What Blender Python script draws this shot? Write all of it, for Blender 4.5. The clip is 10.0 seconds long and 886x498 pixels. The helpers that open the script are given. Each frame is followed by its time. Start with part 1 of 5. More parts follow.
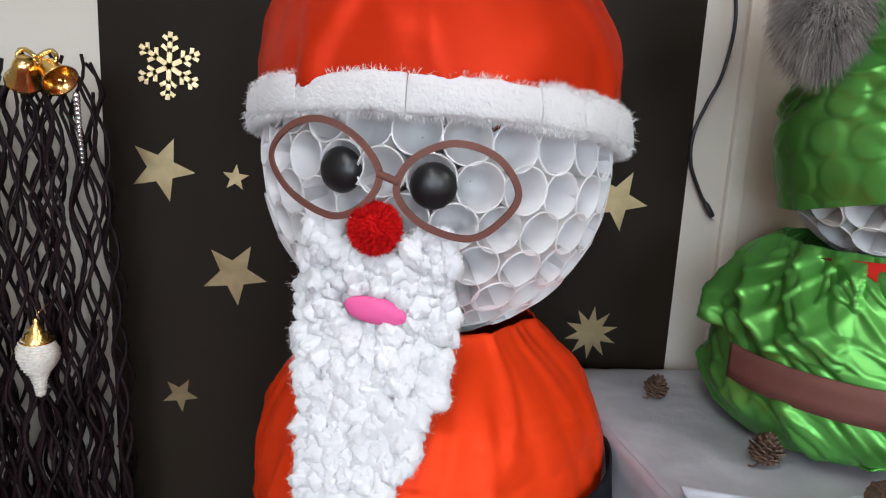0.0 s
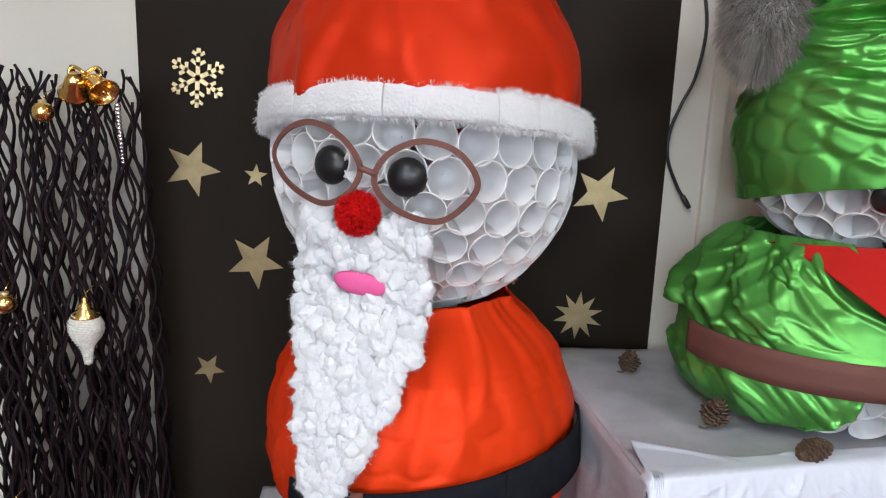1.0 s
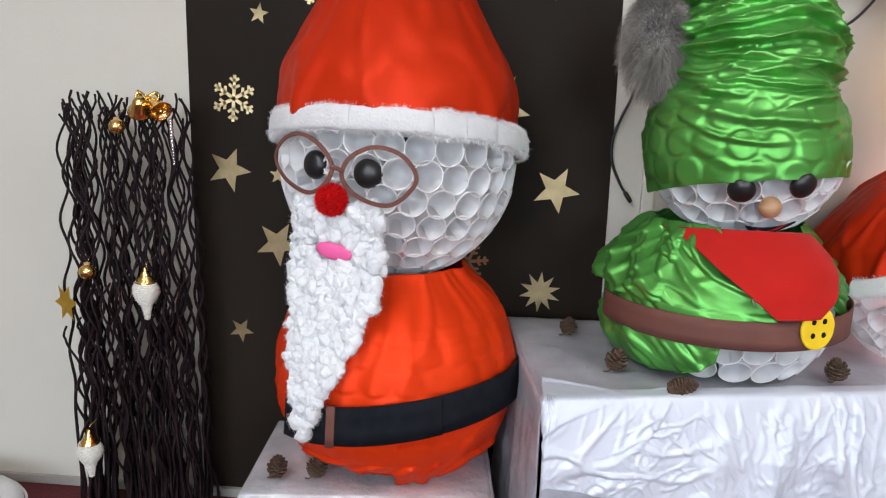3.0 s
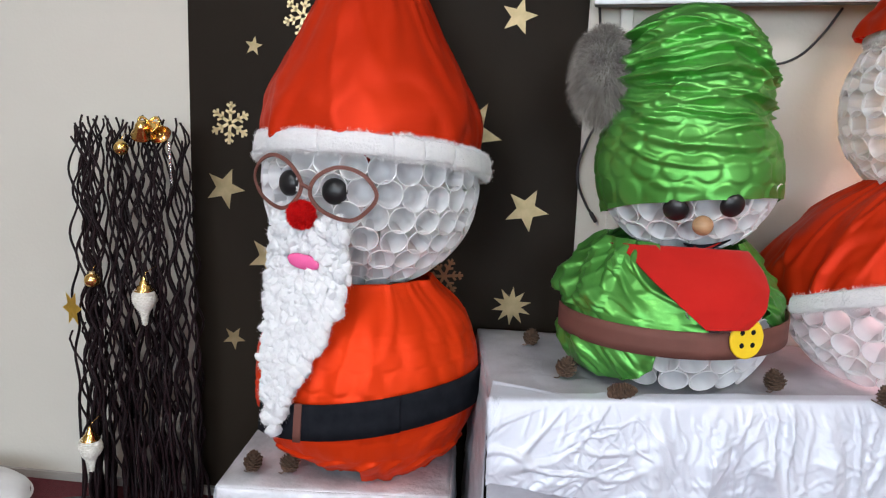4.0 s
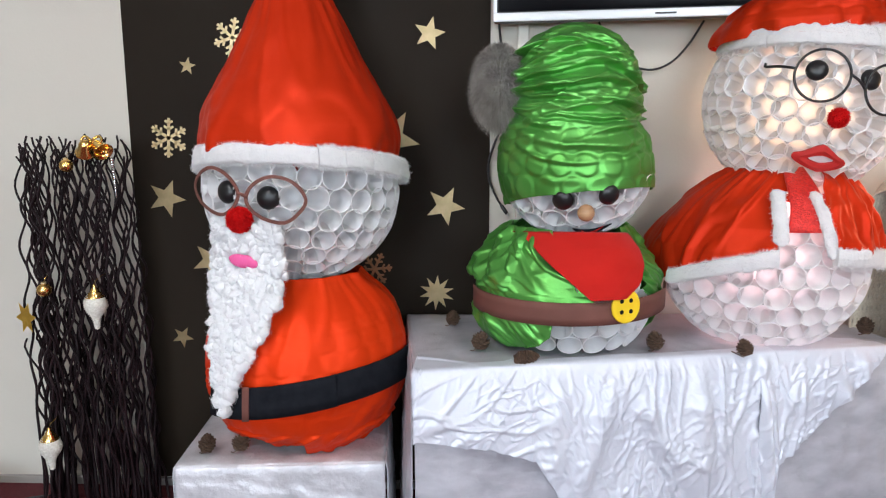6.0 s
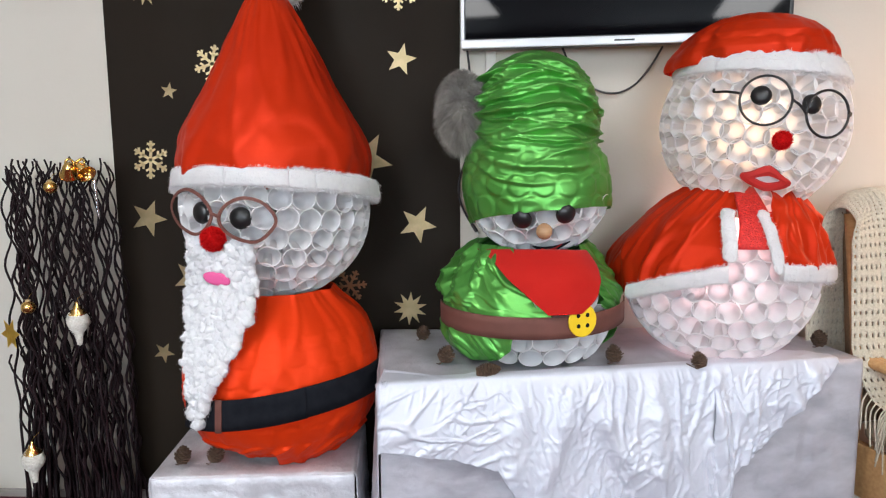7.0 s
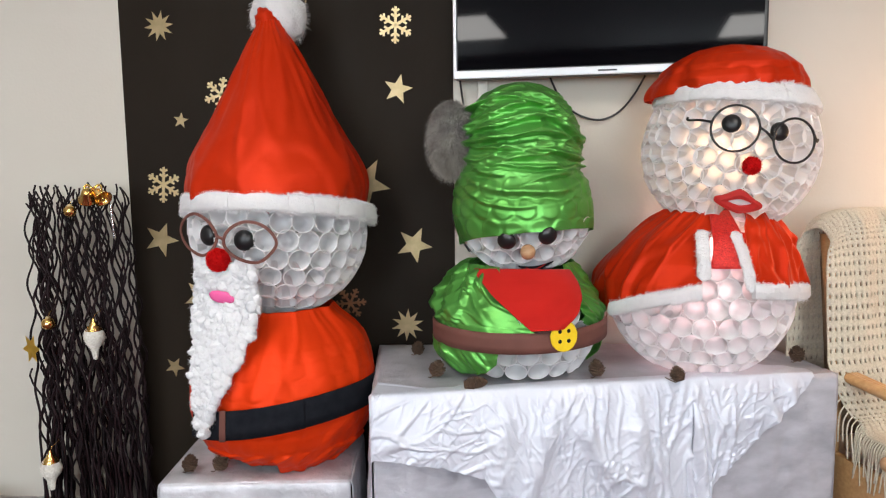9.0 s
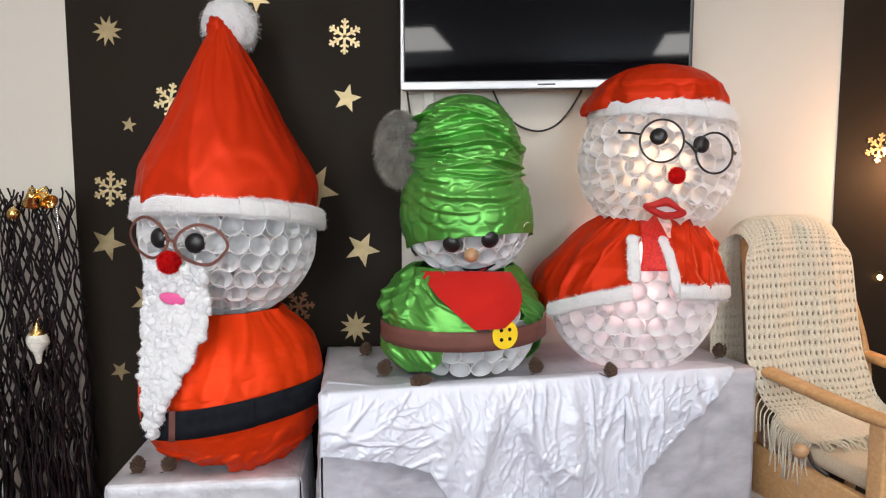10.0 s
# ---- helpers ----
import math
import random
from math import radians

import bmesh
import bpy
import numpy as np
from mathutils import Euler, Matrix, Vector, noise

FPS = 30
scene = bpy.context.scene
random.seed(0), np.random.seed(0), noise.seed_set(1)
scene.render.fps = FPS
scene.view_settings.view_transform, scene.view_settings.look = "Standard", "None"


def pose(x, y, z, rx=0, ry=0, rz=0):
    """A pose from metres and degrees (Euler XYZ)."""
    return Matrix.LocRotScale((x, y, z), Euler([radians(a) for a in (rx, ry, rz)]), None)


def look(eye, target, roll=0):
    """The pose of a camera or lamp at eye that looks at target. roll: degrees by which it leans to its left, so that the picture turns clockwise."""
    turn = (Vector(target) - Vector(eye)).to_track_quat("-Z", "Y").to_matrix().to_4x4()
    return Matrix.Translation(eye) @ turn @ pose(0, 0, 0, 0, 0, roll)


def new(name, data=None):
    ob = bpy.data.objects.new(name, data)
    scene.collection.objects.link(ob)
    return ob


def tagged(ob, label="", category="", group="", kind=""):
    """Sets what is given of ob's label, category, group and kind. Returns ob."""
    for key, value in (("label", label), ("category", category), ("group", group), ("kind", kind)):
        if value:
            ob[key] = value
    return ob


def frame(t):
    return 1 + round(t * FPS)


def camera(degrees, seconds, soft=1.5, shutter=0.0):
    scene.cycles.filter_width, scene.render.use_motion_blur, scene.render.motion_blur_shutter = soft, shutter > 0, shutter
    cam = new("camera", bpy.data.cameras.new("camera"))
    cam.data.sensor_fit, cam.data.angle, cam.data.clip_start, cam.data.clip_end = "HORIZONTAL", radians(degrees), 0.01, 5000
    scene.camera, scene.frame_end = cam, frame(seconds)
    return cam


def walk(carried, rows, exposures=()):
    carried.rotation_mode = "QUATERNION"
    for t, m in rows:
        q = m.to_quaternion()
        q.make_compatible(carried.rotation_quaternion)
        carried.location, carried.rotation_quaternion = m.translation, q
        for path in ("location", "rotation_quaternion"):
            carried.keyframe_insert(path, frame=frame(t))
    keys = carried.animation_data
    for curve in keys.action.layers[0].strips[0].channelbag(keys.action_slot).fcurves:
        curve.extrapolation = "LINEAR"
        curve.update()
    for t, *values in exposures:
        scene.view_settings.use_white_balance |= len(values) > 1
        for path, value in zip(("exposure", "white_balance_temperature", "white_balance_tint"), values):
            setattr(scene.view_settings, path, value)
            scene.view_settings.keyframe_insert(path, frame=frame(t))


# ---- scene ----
cam = camera(66.1, 10.0, soft=1.2)
PATH = [
    (0, (-0.033, 0.076, 1.233), (0.12, 2.031, 0.84), 2.9),
    (0.5, (0.001, 0.023, 1.241), (0.1, 1.978, 0.833), 1.9),
    (1, (0.055, -0.082, 1.237), (0.089, 1.88, 0.847), 2.1),
    (1.5, (0.107, -0.201, 1.231), (0.07, 1.761, 0.846), 3.3),
    (2, (0.137, -0.302, 1.238), (0.075, 1.662, 0.868), 2.5),
    (2.2, (0.148, -0.339, 1.238), (0.082, 1.624, 0.86), 1.9),
    (3.3, (0.331, -0.461, 1.26), (0.14, 1.495, 0.887), 1.7),
    (3.5, (0.364, -0.487, 1.259), (0.15, 1.473, 0.923), 1.7),
    (4, (0.435, -0.542, 1.258), (0.199, 1.42, 0.949), 2.0),
    (4.5, (0.494, -0.598, 1.264), (0.244, 1.362, 0.956), 2.1),
    (5, (0.514, -0.648, 1.274), (0.266, 1.313, 0.969), 0.9),
    (5.5, (0.516, -0.698, 1.28), (0.356, 1.274, 0.986), 0.3),
    (6, (0.518, -0.759, 1.285), (0.438, 1.214, 0.968), -0.2),
    (6.2, (0.523, -0.779, 1.29), (0.491, 1.195, 0.971), -0.5),
    (7.5, (0.674, -0.861, 1.31), (0.552, 1.12, 1.064), -0.1),
    (8, (0.704, -0.899, 1.325), (0.54, 1.078, 1.073), 0.2),
    (8.5, (0.693, -0.926, 1.322), (0.495, 1.05, 1.082), -0.1),
    (9, (0.687, -0.941, 1.323), (0.564, 1.043, 1.102), -0.7),
    (9.5, (0.693, -0.976, 1.318), (0.645, 1.012, 1.108), 0.2),
    (10, (0.687, -1.031, 1.315), (0.723, 0.959, 1.12), -0.1),
]
walk(cam, [(t, look(eye, target, roll)) for t, eye, target, roll in PATH], [(0, -0.09, 6250, 10), (2, -0.10, 6250, 10), (4.5, -0.07, 6300, 10), (6.2, -0.06, 6280, 10), (8, -0.08, 6500, 10), (10, -0.10, 6650, 10)])

# ---------- light ----------
world = bpy.data.worlds.new("daylight")
scene.world = world
world.use_nodes = True
wn = world.node_tree
sky = wn.nodes.new("ShaderNodeTexSky")
sky.sky_type, sky.sun_disc, sky.sun_elevation, sky.sun_rotation = "NISHITA", False, radians(35), radians(160)
wn.nodes["Background"].inputs["Strength"].default_value = 0.12
wn.links.new(sky.outputs[0], wn.nodes["Background"].inputs["Color"])


def area(name, x, y, z, rx, rz, sx, sy, power, colour):
    lamp = bpy.data.lights.new(name, "AREA")
    lamp.shape, lamp.size, lamp.size_y, lamp.energy, lamp.color = "RECTANGLE", sx, sy, power, colour
    ob = new(name, lamp)
    ob.matrix_world = pose(x, y, z, rx, 0, rz)
    return tagged(ob, kind="structure")


# daylight through the two windows behind the camera
area("window_light", -1.3, -4.85, 1.75, 86, 0, 1.7, 1.5, 118, (0.77, 0.895, 1.0))
area("window_light", 1.7, -4.85, 1.75, 86, 0, 1.7, 1.5, 118, (0.77, 0.895, 1.0))

# ---------- materials ----------


class Mat:
    """A small builder of node materials."""

    def __init__(self, name, colour, rough=0.5, metal=0.0, **more):
        self.m = bpy.data.materials.new(name)
        self.m.use_nodes = True
        self.t = self.m.node_tree
        self.b = self.t.nodes["Principled BSDF"]
        self.b.inputs["Base Color"].default_value = (*colour, 1)
        self.b.inputs["Roughness"].default_value = rough
        self.b.inputs["Metallic"].default_value = metal
        for key, value in more.items():
            self.b.inputs[key.replace("_", " ")].default_value = value
        self.co = None
        self.height = None

    def node(self, kind, **values):
        n = self.t.nodes.new(kind)
        for key, value in values.items():
            n.inputs[key].default_value = value
        return n

    def link(self, a, b):
        self.t.links.new(a, b)

    def coords(self, stretch=(1, 1, 1)):
        tc = self.node("ShaderNodeTexCoord")
        mp = self.node("ShaderNodeMapping")
        mp.inputs["Scale"].default_value = stretch
        self.link(tc.outputs["Object"], mp.inputs["Vector"])
        return mp.outputs["Vector"]

    def noise(self, scale, detail=4.0, stretch=(1, 1, 1)):
        n = self.node("ShaderNodeTexNoise", Scale=scale, Detail=detail)
        self.link(self.coords(stretch), n.inputs["Vector"])
        return n.outputs["Fac"]

    def mixed(self, fac, a, b, lo=0.3, hi=0.7):
        r = self.node("ShaderNodeMapRange")
        r.inputs["From Min"].default_value, r.inputs["From Max"].default_value = lo, hi
        self.link(fac, r.inputs["Value"])
        mix = self.t.nodes.new("ShaderNodeMix")
        mix.data_type = "RGBA"
        mix.inputs["A"].default_value, mix.inputs["B"].default_value = (*a, 1), (*b, 1)
        self.link(r.outputs["Result"], mix.inputs["Factor"])
        return mix.outputs["Result"]

    def colour(self, socket):
        self.link(socket, self.b.inputs["Base Color"])
        return self

    def vary(self, scale, a, b, stretch=(1, 1, 1), lo=0.3, hi=0.7):
        return self.colour(self.mixed(self.noise(scale, 5.0, stretch), a, b, lo, hi))

    def rough(self, scale, lo, hi, stretch=(1, 1, 1)):
        r = self.node("ShaderNodeMapRange")
        r.inputs["To Min"].default_value, r.inputs["To Max"].default_value = lo, hi
        self.link(self.noise(scale, 4.0, stretch), r.inputs["Value"])
        self.link(r.outputs["Result"], self.b.inputs["Roughness"])
        return self

    def bump(self, fac, depth, strength=1.0):
        b = self.node("ShaderNodeBump", Strength=strength, Distance=depth)
        self.link(fac, b.inputs["Height"])
        if self.height is not None:
            self.link(self.height, b.inputs["Normal"])
        self.height = b.outputs["Normal"]
        self.link(self.height, self.b.inputs["Normal"])
        return self

    def random(self, a, b):
        info = self.node("ShaderNodeObjectInfo")
        return self.colour(self.mixed(info.outputs["Random"], a, b, 0, 1))

    def translucent(self, share, colour):
        tr = self.node("ShaderNodeBsdfTranslucent")
        tr.inputs["Color"].default_value = (*colour, 1)
        mix = self.node("ShaderNodeMixShader")
        mix.inputs[0].default_value = share
        out = self.t.nodes["Material Output"]
        self.link(self.b.outputs[0], mix.inputs[1])
        self.link(tr.outputs[0], mix.inputs[2])
        self.link(mix.outputs[0], out.inputs["Surface"])
        return self


def emissive(name, colour, strength):
    m = Mat(name, colour)
    m.b.inputs["Emission Color"].default_value = (*colour, 1)
    m.b.inputs["Emission Strength"].default_value = strength
    return m.m


def paint(name, a, b):
    m = Mat(name, a, 0.75)
    m.vary(1.3, a, b)
    m.bump(m.noise(90, 3), 0.0012, 0.5).bump(m.noise(6, 2), 0.004, 0.3)
    return m.m


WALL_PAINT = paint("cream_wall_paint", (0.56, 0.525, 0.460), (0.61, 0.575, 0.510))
# walls out of view are coloured dark brown to bounce less fill light
DARK_ROOM_PAINT = paint("dark_room_paint", (0.26, 0.22, 0.18), (0.31, 0.27, 0.22))
# grey in place of white, to dim the ceiling's bounce and reflection
CEILING_PAINT = paint("ceiling_paint", (0.50, 0.49, 0.47), (0.56, 0.55, 0.53))
m = Mat("dark_brown_panel", (0.018, 0.013, 0.009), 0.7, Specular_IOR_Level=0.12)
m.vary(2.0, (0.0130, 0.0088, 0.0056), (0.0205, 0.0145, 0.0095), (1, 1, 0.5))
m.rough(7, 0.55, 0.75, (1, 1, 0.4)).bump(m.noise(140, 3), 0.0006, 0.5).bump(m.noise(2.5, 2, (1, 1, 0.3)), 0.006, 0.35)
PANEL = m.m
m = Mat("dark_red_carpet", (0.10, 0.012, 0.018), 0.95)
m.vary(260, (0.07, 0.008, 0.012), (0.15, 0.02, 0.028)).bump(m.noise(320, 2), 0.004)
CARPET = m.m
m = Mat("grey_skirting", (0.35, 0.33, 0.30), 0.5)
m.vary(5, (0.30, 0.28, 0.26), (0.40, 0.38, 0.35), (1, 1, 8))
SKIRTING = m.m


def plastic_cup():
    m = Mat("white_plastic", (0.86, 0.86, 0.87), 0.28, Specular_IOR_Level=0.5)
    m.random((0.92, 0.92, 0.94), (0.96, 0.96, 0.96))
    m.bump(m.noise(30, 2), 0.001, 0.4)
    return m.translucent(0.58, (0.98, 0.97, 0.97)).m


CUP = plastic_cup()


def satin(name, a, b, rough=0.34, metal=0.5, sheen=0.1, spec=0.5, fine=0.0016):
    """Woven satin: the threads colour its highlights."""
    m = Mat(name, a, rough, metal, Sheen_Weight=sheen, Sheen_Roughness=0.4, Specular_IOR_Level=spec)
    m.vary(5, a, b)
    m.rough(11, rough * 0.85, rough * 1.2)
    m.bump(m.noise(34, 3), fine, 0.5).bump(m.noise(700, 2, (1, 1, 3)), 0.0003, 0.35)
    return m.m


RED_SATIN = satin("red_satin", (0.47, 0.021, 0.0035), (0.55, 0.030, 0.005), 0.44, 0.30, 0.0, 0.10)
COAT_RED = satin("orange_red_satin", (0.68, 0.036, 0.004), (0.76, 0.048, 0.006), 0.46, 0.28, 0.0, 0.12)
GREEN_SATIN = satin("green_satin", (0.090, 0.33, 0.055), (0.140, 0.45, 0.095), 0.36, 0.64, 0.0, 0.5, 0.0012)
RED_FELT = satin("red_cloth", (0.40, 0.008, 0.005), (0.50, 0.013, 0.008), 0.8, 0.0, 0.1, 0.2)
WHITE_SATIN = satin("white_satin", (0.56, 0.58, 0.66), (0.64, 0.66, 0.73), 0.38, 0.10, 0.0, 0.6, 0.0010)
m = Mat("silver_organza", (0.62, 0.62, 0.66), 0.42, 0.15)
m.vary(9, (0.36, 0.36, 0.40), (0.52, 0.52, 0.57), (1, 1, 2.2))
m.bump(m.noise(26, 5, (1, 1, 1.6)), 0.006, 0.55).bump(m.noise(420, 2, (5, 5, 1)), 0.0006, 0.5)
ORGANZA = m.m
m = Mat("silver_lame", (0.66, 0.66, 0.68), 0.42, 0.22)
m.vary(14, (0.46, 0.46, 0.49), (0.66, 0.66, 0.70))
m.bump(m.noise(52, 5), 0.006, 0.65).bump(m.noise(500, 2), 0.0005, 0.5)
LAME = m.m
m = Mat("cotton_wool", (0.88, 0.88, 0.88), 0.95, Sheen_Weight=0.3)
m.vary(60, (0.82, 0.82, 0.83), (0.88, 0.88, 0.88)).bump(m.noise(180, 5), 0.006, 0.8)
COTTON = m.translucent(0.25, (0.9, 0.9, 0.9)).m
m = Mat("cotton_tufts", (0.9, 0.9, 0.9), 0.95, Sheen_Weight=0.3)
m.random((0.84, 0.84, 0.86), (0.91, 0.91, 0.92)).bump(m.noise(3.0, 4), 0.08, 0.22)
TUFT = m.translucent(0.25, (0.95, 0.95, 0.95)).m
m = Mat("black_foam", (0.012, 0.013, 0.016), 0.9, Specular_IOR_Level=0.1)
m.vary(40, (0.006, 0.007, 0.010), (0.012, 0.013, 0.017)).bump(m.noise(300, 2), 0.0005, 0.5)
BLACK_FOAM = m.m
m = Mat("brown_foam", (0.13, 0.045, 0.032), 0.75)
m.vary(12, (0.12, 0.042, 0.030), (0.155, 0.056, 0.042)).bump(m.noise(260, 2), 0.0004, 0.5)
BROWN_FOAM = m.m
m = Mat("pink_foam", (0.72, 0.10, 0.30), 0.7)
m.bump(m.noise(200, 2), 0.0006, 0.6)
PINK = m.m
m = Mat("yellow_foam", (0.82, 0.56, 0.01), 0.6)
m.vary(30, (0.80, 0.53, 0.008), (0.86, 0.60, 0.015)).bump(m.noise(240, 2), 0.0004, 0.5)
YELLOW = m.m
m = Mat("black_ball", (0.008, 0.008, 0.009), 0.32)
m.rough(50, 0.22, 0.5).bump(m.noise(120, 3), 0.0006, 0.5)
BLACK_BALL = m.m
m = Mat("black_wire", (0.010, 0.010, 0.011), 0.4)
m.rough(60, 0.3, 0.5)
BLACK = m.m
m = Mat("wooden_ball", (0.42, 0.25, 0.13), 0.45)
m.vary(18, (0.36, 0.20, 0.10), (0.50, 0.31, 0.17), (1, 1, 5))
WOOD_BALL = m.m
m = Mat("red_yarn", (0.55, 0.006, 0.008), 0.95, Specular_IOR_Level=0.1)
m.vary(200, (0.50, 0.004, 0.006), (0.74, 0.012, 0.010)).bump(m.noise(260, 3), 0.004, 0.8)
YARN = m.m
m = Mat("gold_foil", (0.72, 0.55, 0.30), 0.36, 0.6)
m.vary(22, (0.54, 0.41, 0.21), (0.74, 0.58, 0.33)).rough(30, 0.24, 0.5).bump(m.noise(24, 3), 0.003, 0.4)
FOIL = m.m
m = Mat("copper_foil", (0.26, 0.12, 0.06), 0.45, 0.6)
m.vary(22, (0.20, 0.09, 0.045), (0.32, 0.16, 0.08)).bump(m.noise(24, 3), 0.003, 0.4)
COPPER = m.m
m = Mat("yellow_foil", (0.78, 0.52, 0.07), 0.35, 0.6)
m.vary(30, (0.66, 0.42, 0.05), (0.86, 0.60, 0.10)).bump(m.noise(40, 3), 0.004, 0.6)
YELLOW_FOIL = m.m
m = Mat("gold_metal", (0.92, 0.62, 0.20), 0.2, 1.0)
m.rough(25, 0.14, 0.34)
GOLD = m.m
m = Mat("grey_fur", (0.28, 0.26, 0.24), 0.7, Sheen_Weight=0.3)
m.vary(28, (0.12, 0.105, 0.090), (0.38, 0.35, 0.31))
FUR = m.m
m = Mat("dark_stem", (0.014, 0.008, 0.009), 0.5, Specular_IOR_Level=0.16)
m.vary(30, (0.006, 0.0035, 0.004), (0.018, 0.008, 0.010), (1, 1, 0.2)).bump(m.noise(180, 3, (1, 1, 0.2)), 0.001, 0.6)
STEM = m.m
m = Mat("white_string", (0.74, 0.71, 0.64), 0.85)
m.vary(150, (0.62, 0.58, 0.50), (0.82, 0.80, 0.74))
STRING = m.m
m = Mat("pine_cone", (0.11, 0.06, 0.035), 0.8)
m.vary(90, (0.045, 0.024, 0.014), (0.13, 0.075, 0.045)).bump(m.noise(300, 3), 0.001, 0.6)
CONE = m.m
m = Mat("beech_wood", (0.52, 0.30, 0.13), 0.4)
m.vary(9, (0.46, 0.25, 0.10), (0.58, 0.35, 0.16), (1, 9, 9)).bump(m.noise(40, 3, (1, 12, 12)), 0.0006, 0.5)
BEECH = m.m
m = Mat("cream_yarn", (0.72, 0.62, 0.46), 0.95, Sheen_Weight=0.2)
m.vary(180, (0.50, 0.44, 0.33), (0.66, 0.60, 0.48)).bump(m.noise(300, 3), 0.003, 0.7)
CREAM = m.m
m = Mat("seat_fabric", (0.55, 0.46, 0.33), 0.9)
m.vary(240, (0.48, 0.39, 0.27), (0.62, 0.53, 0.40)).bump(m.noise(400, 2), 0.001, 0.6)
SEAT = m.m
m = Mat("brown_upholstery", (0.26, 0.18, 0.11), 0.9)
m.vary(200, (0.22, 0.15, 0.09), (0.30, 0.21, 0.13)).bump(m.noise(380, 2), 0.001, 0.6)
BROWN_CLOTH = m.m
m = Mat("dark_screen", (0.002, 0.002, 0.003), 0.04, Specular_IOR_Level=0.16)
SCREEN = m.m
m = Mat("silver_plastic", (0.62, 0.62, 0.64), 0.3, 0.2)
m.rough(40, 0.25, 0.4)
SILVER = m.m
m = Mat("white_plastic_trunking", (0.66, 0.63, 0.56), 0.45)
m.vary(14, (0.62, 0.58, 0.51), (0.70, 0.67, 0.60))
TRUNKING = m.m
m = Mat("white_cloth", (0.76, 0.76, 0.76), 0.8)
m.vary(12, (0.70, 0.70, 0.71), (0.80, 0.80, 0.80)).bump(m.noise(22, 4), 0.004, 0.6)
WHITE_CLOTH = m.m
m = Mat("glass_beads", (0.75, 0.75, 0.78), 0.08, 0.9)
m.rough(80, 0.05, 0.3)
BEADS = m.m
m = Mat("red_sequins", (0.6, 0.01, 0.008), 0.35, 0.3)
m.vary(160, (0.45, 0.006, 0.006), (0.75, 0.03, 0.02)).bump(m.noise(220, 2), 0.004, 0.9)
SEQUIN = m.m
m = Mat("red_lip_foam", (0.50, 0.022, 0.018), 0.6)
m.bump(m.noise(200, 2), 0.0006, 0.5)
LIP = m.m

# ---------- building helpers ----------
PLACED = {}


def thing(name, x, y, z, label, category, group="", kind=""):
    ob = tagged(new(name), label, category, group, kind)
    ob.empty_display_size = 0.05
    ob.location = (x, y, z)
    PLACED[ob] = Matrix.Translation((x, y, z))
    return ob


def to_mesh(name, geo, material, smooth=True):
    """A mesh from a bmesh or from (vertices, faces)."""
    me = bpy.data.meshes.new(name)
    if isinstance(geo, tuple):
        me.from_pydata([tuple(v) for v in geo[0]], [], geo[1])
    else:
        geo.to_mesh(me)
        geo.free()
    me.materials.append(material)
    if smooth:
        me.polygons.foreach_set("use_smooth", [True] * len(me.polygons))
    me.update()
    return me


def part(name, geo, material, parent, label="", smooth=True, at=None):
    """One mesh under a thing or under a part; the geometry is in the room's coordinates, or in its own with a pose at."""
    me = geo if isinstance(geo, bpy.types.Mesh) else to_mesh(name, geo, material, smooth)
    ob = new(name, me)
    if parent is not None:
        ob.parent = parent
        ob.matrix_parent_inverse = PLACED.get(parent, Matrix()).inverted()
    if at is not None:
        ob.matrix_basis = at
        PLACED[ob] = at
    if label:
        tagged(ob, label)
    return ob


def solo(name, geo, material, label, category, group="", kind="", smooth=True, at=None):
    ob = part(name, geo, material, None, "", smooth, at)
    return tagged(ob, label, category, group, kind)


def sheet(nu, nv, fn, closed=False):
    """A grid of points fn(u, v), u and v from 0 to 1."""
    cols = nu if closed else nu + 1
    verts = [fn(i / nu, j / nv) for j in range(nv + 1) for i in range(cols)]
    faces = []
    for j in range(nv):
        for i in range(nu):
            a, b = j * cols + i, j * cols + (i + 1) % cols
            faces.append((a, b, b + cols, a + cols))
    return verts, faces


def solid(ob, thickness, offset=-1.0):
    mod = ob.modifiers.new("thickness", "SOLIDIFY")
    mod.thickness, mod.offset = thickness, offset
    return ob


def lathe(profile, n=24, at=Matrix()):
    """A turned shape from (radius, height) pairs."""
    verts, faces = [], []
    for r, z in profile:
        for i in range(n):
            a = 2 * math.pi * i / n
            verts.append(at @ Vector((r * math.cos(a), r * math.sin(a), z)))
    for j in range(len(profile) - 1):
        for i in range(n):
            k = (i + 1) % n
            faces.append((j * n + i, j * n + k, (j + 1) * n + k, (j + 1) * n + i))
    return verts, faces


def tube(points, radius, n=8, ends=True):
    """A round bar along points; radius is a number or a function of 0..1."""
    pts = [Vector(p) for p in points]
    verts, faces = [], []
    up = Vector((0.0, 0.3, 1.0))
    for i, p in enumerate(pts):
        d = (pts[min(i + 1, len(pts) - 1)] - pts[max(i - 1, 0)]).normalized()
        side = d.cross(up)
        if side.length < 1e-3:
            side = d.cross(Vector((1, 0, 0)))
        side.normalize()
        other = side.cross(d)
        r = radius(i / (len(pts) - 1)) if callable(radius) else radius
        for k in range(n):
            a = 2 * math.pi * k / n
            verts.append(p + side * (r * math.cos(a)) + other * (r * math.sin(a)))
    for i in range(len(pts) - 1):
        for k in range(n):
            m2 = (k + 1) % n
            faces.append((i * n + k, i * n + m2, (i + 1) * n + m2, (i + 1) * n + k))
    if ends:
        faces.append(tuple(reversed(range(n))))
        faces.append(tuple(range((len(pts) - 1) * n, len(pts) * n)))
    return verts, faces


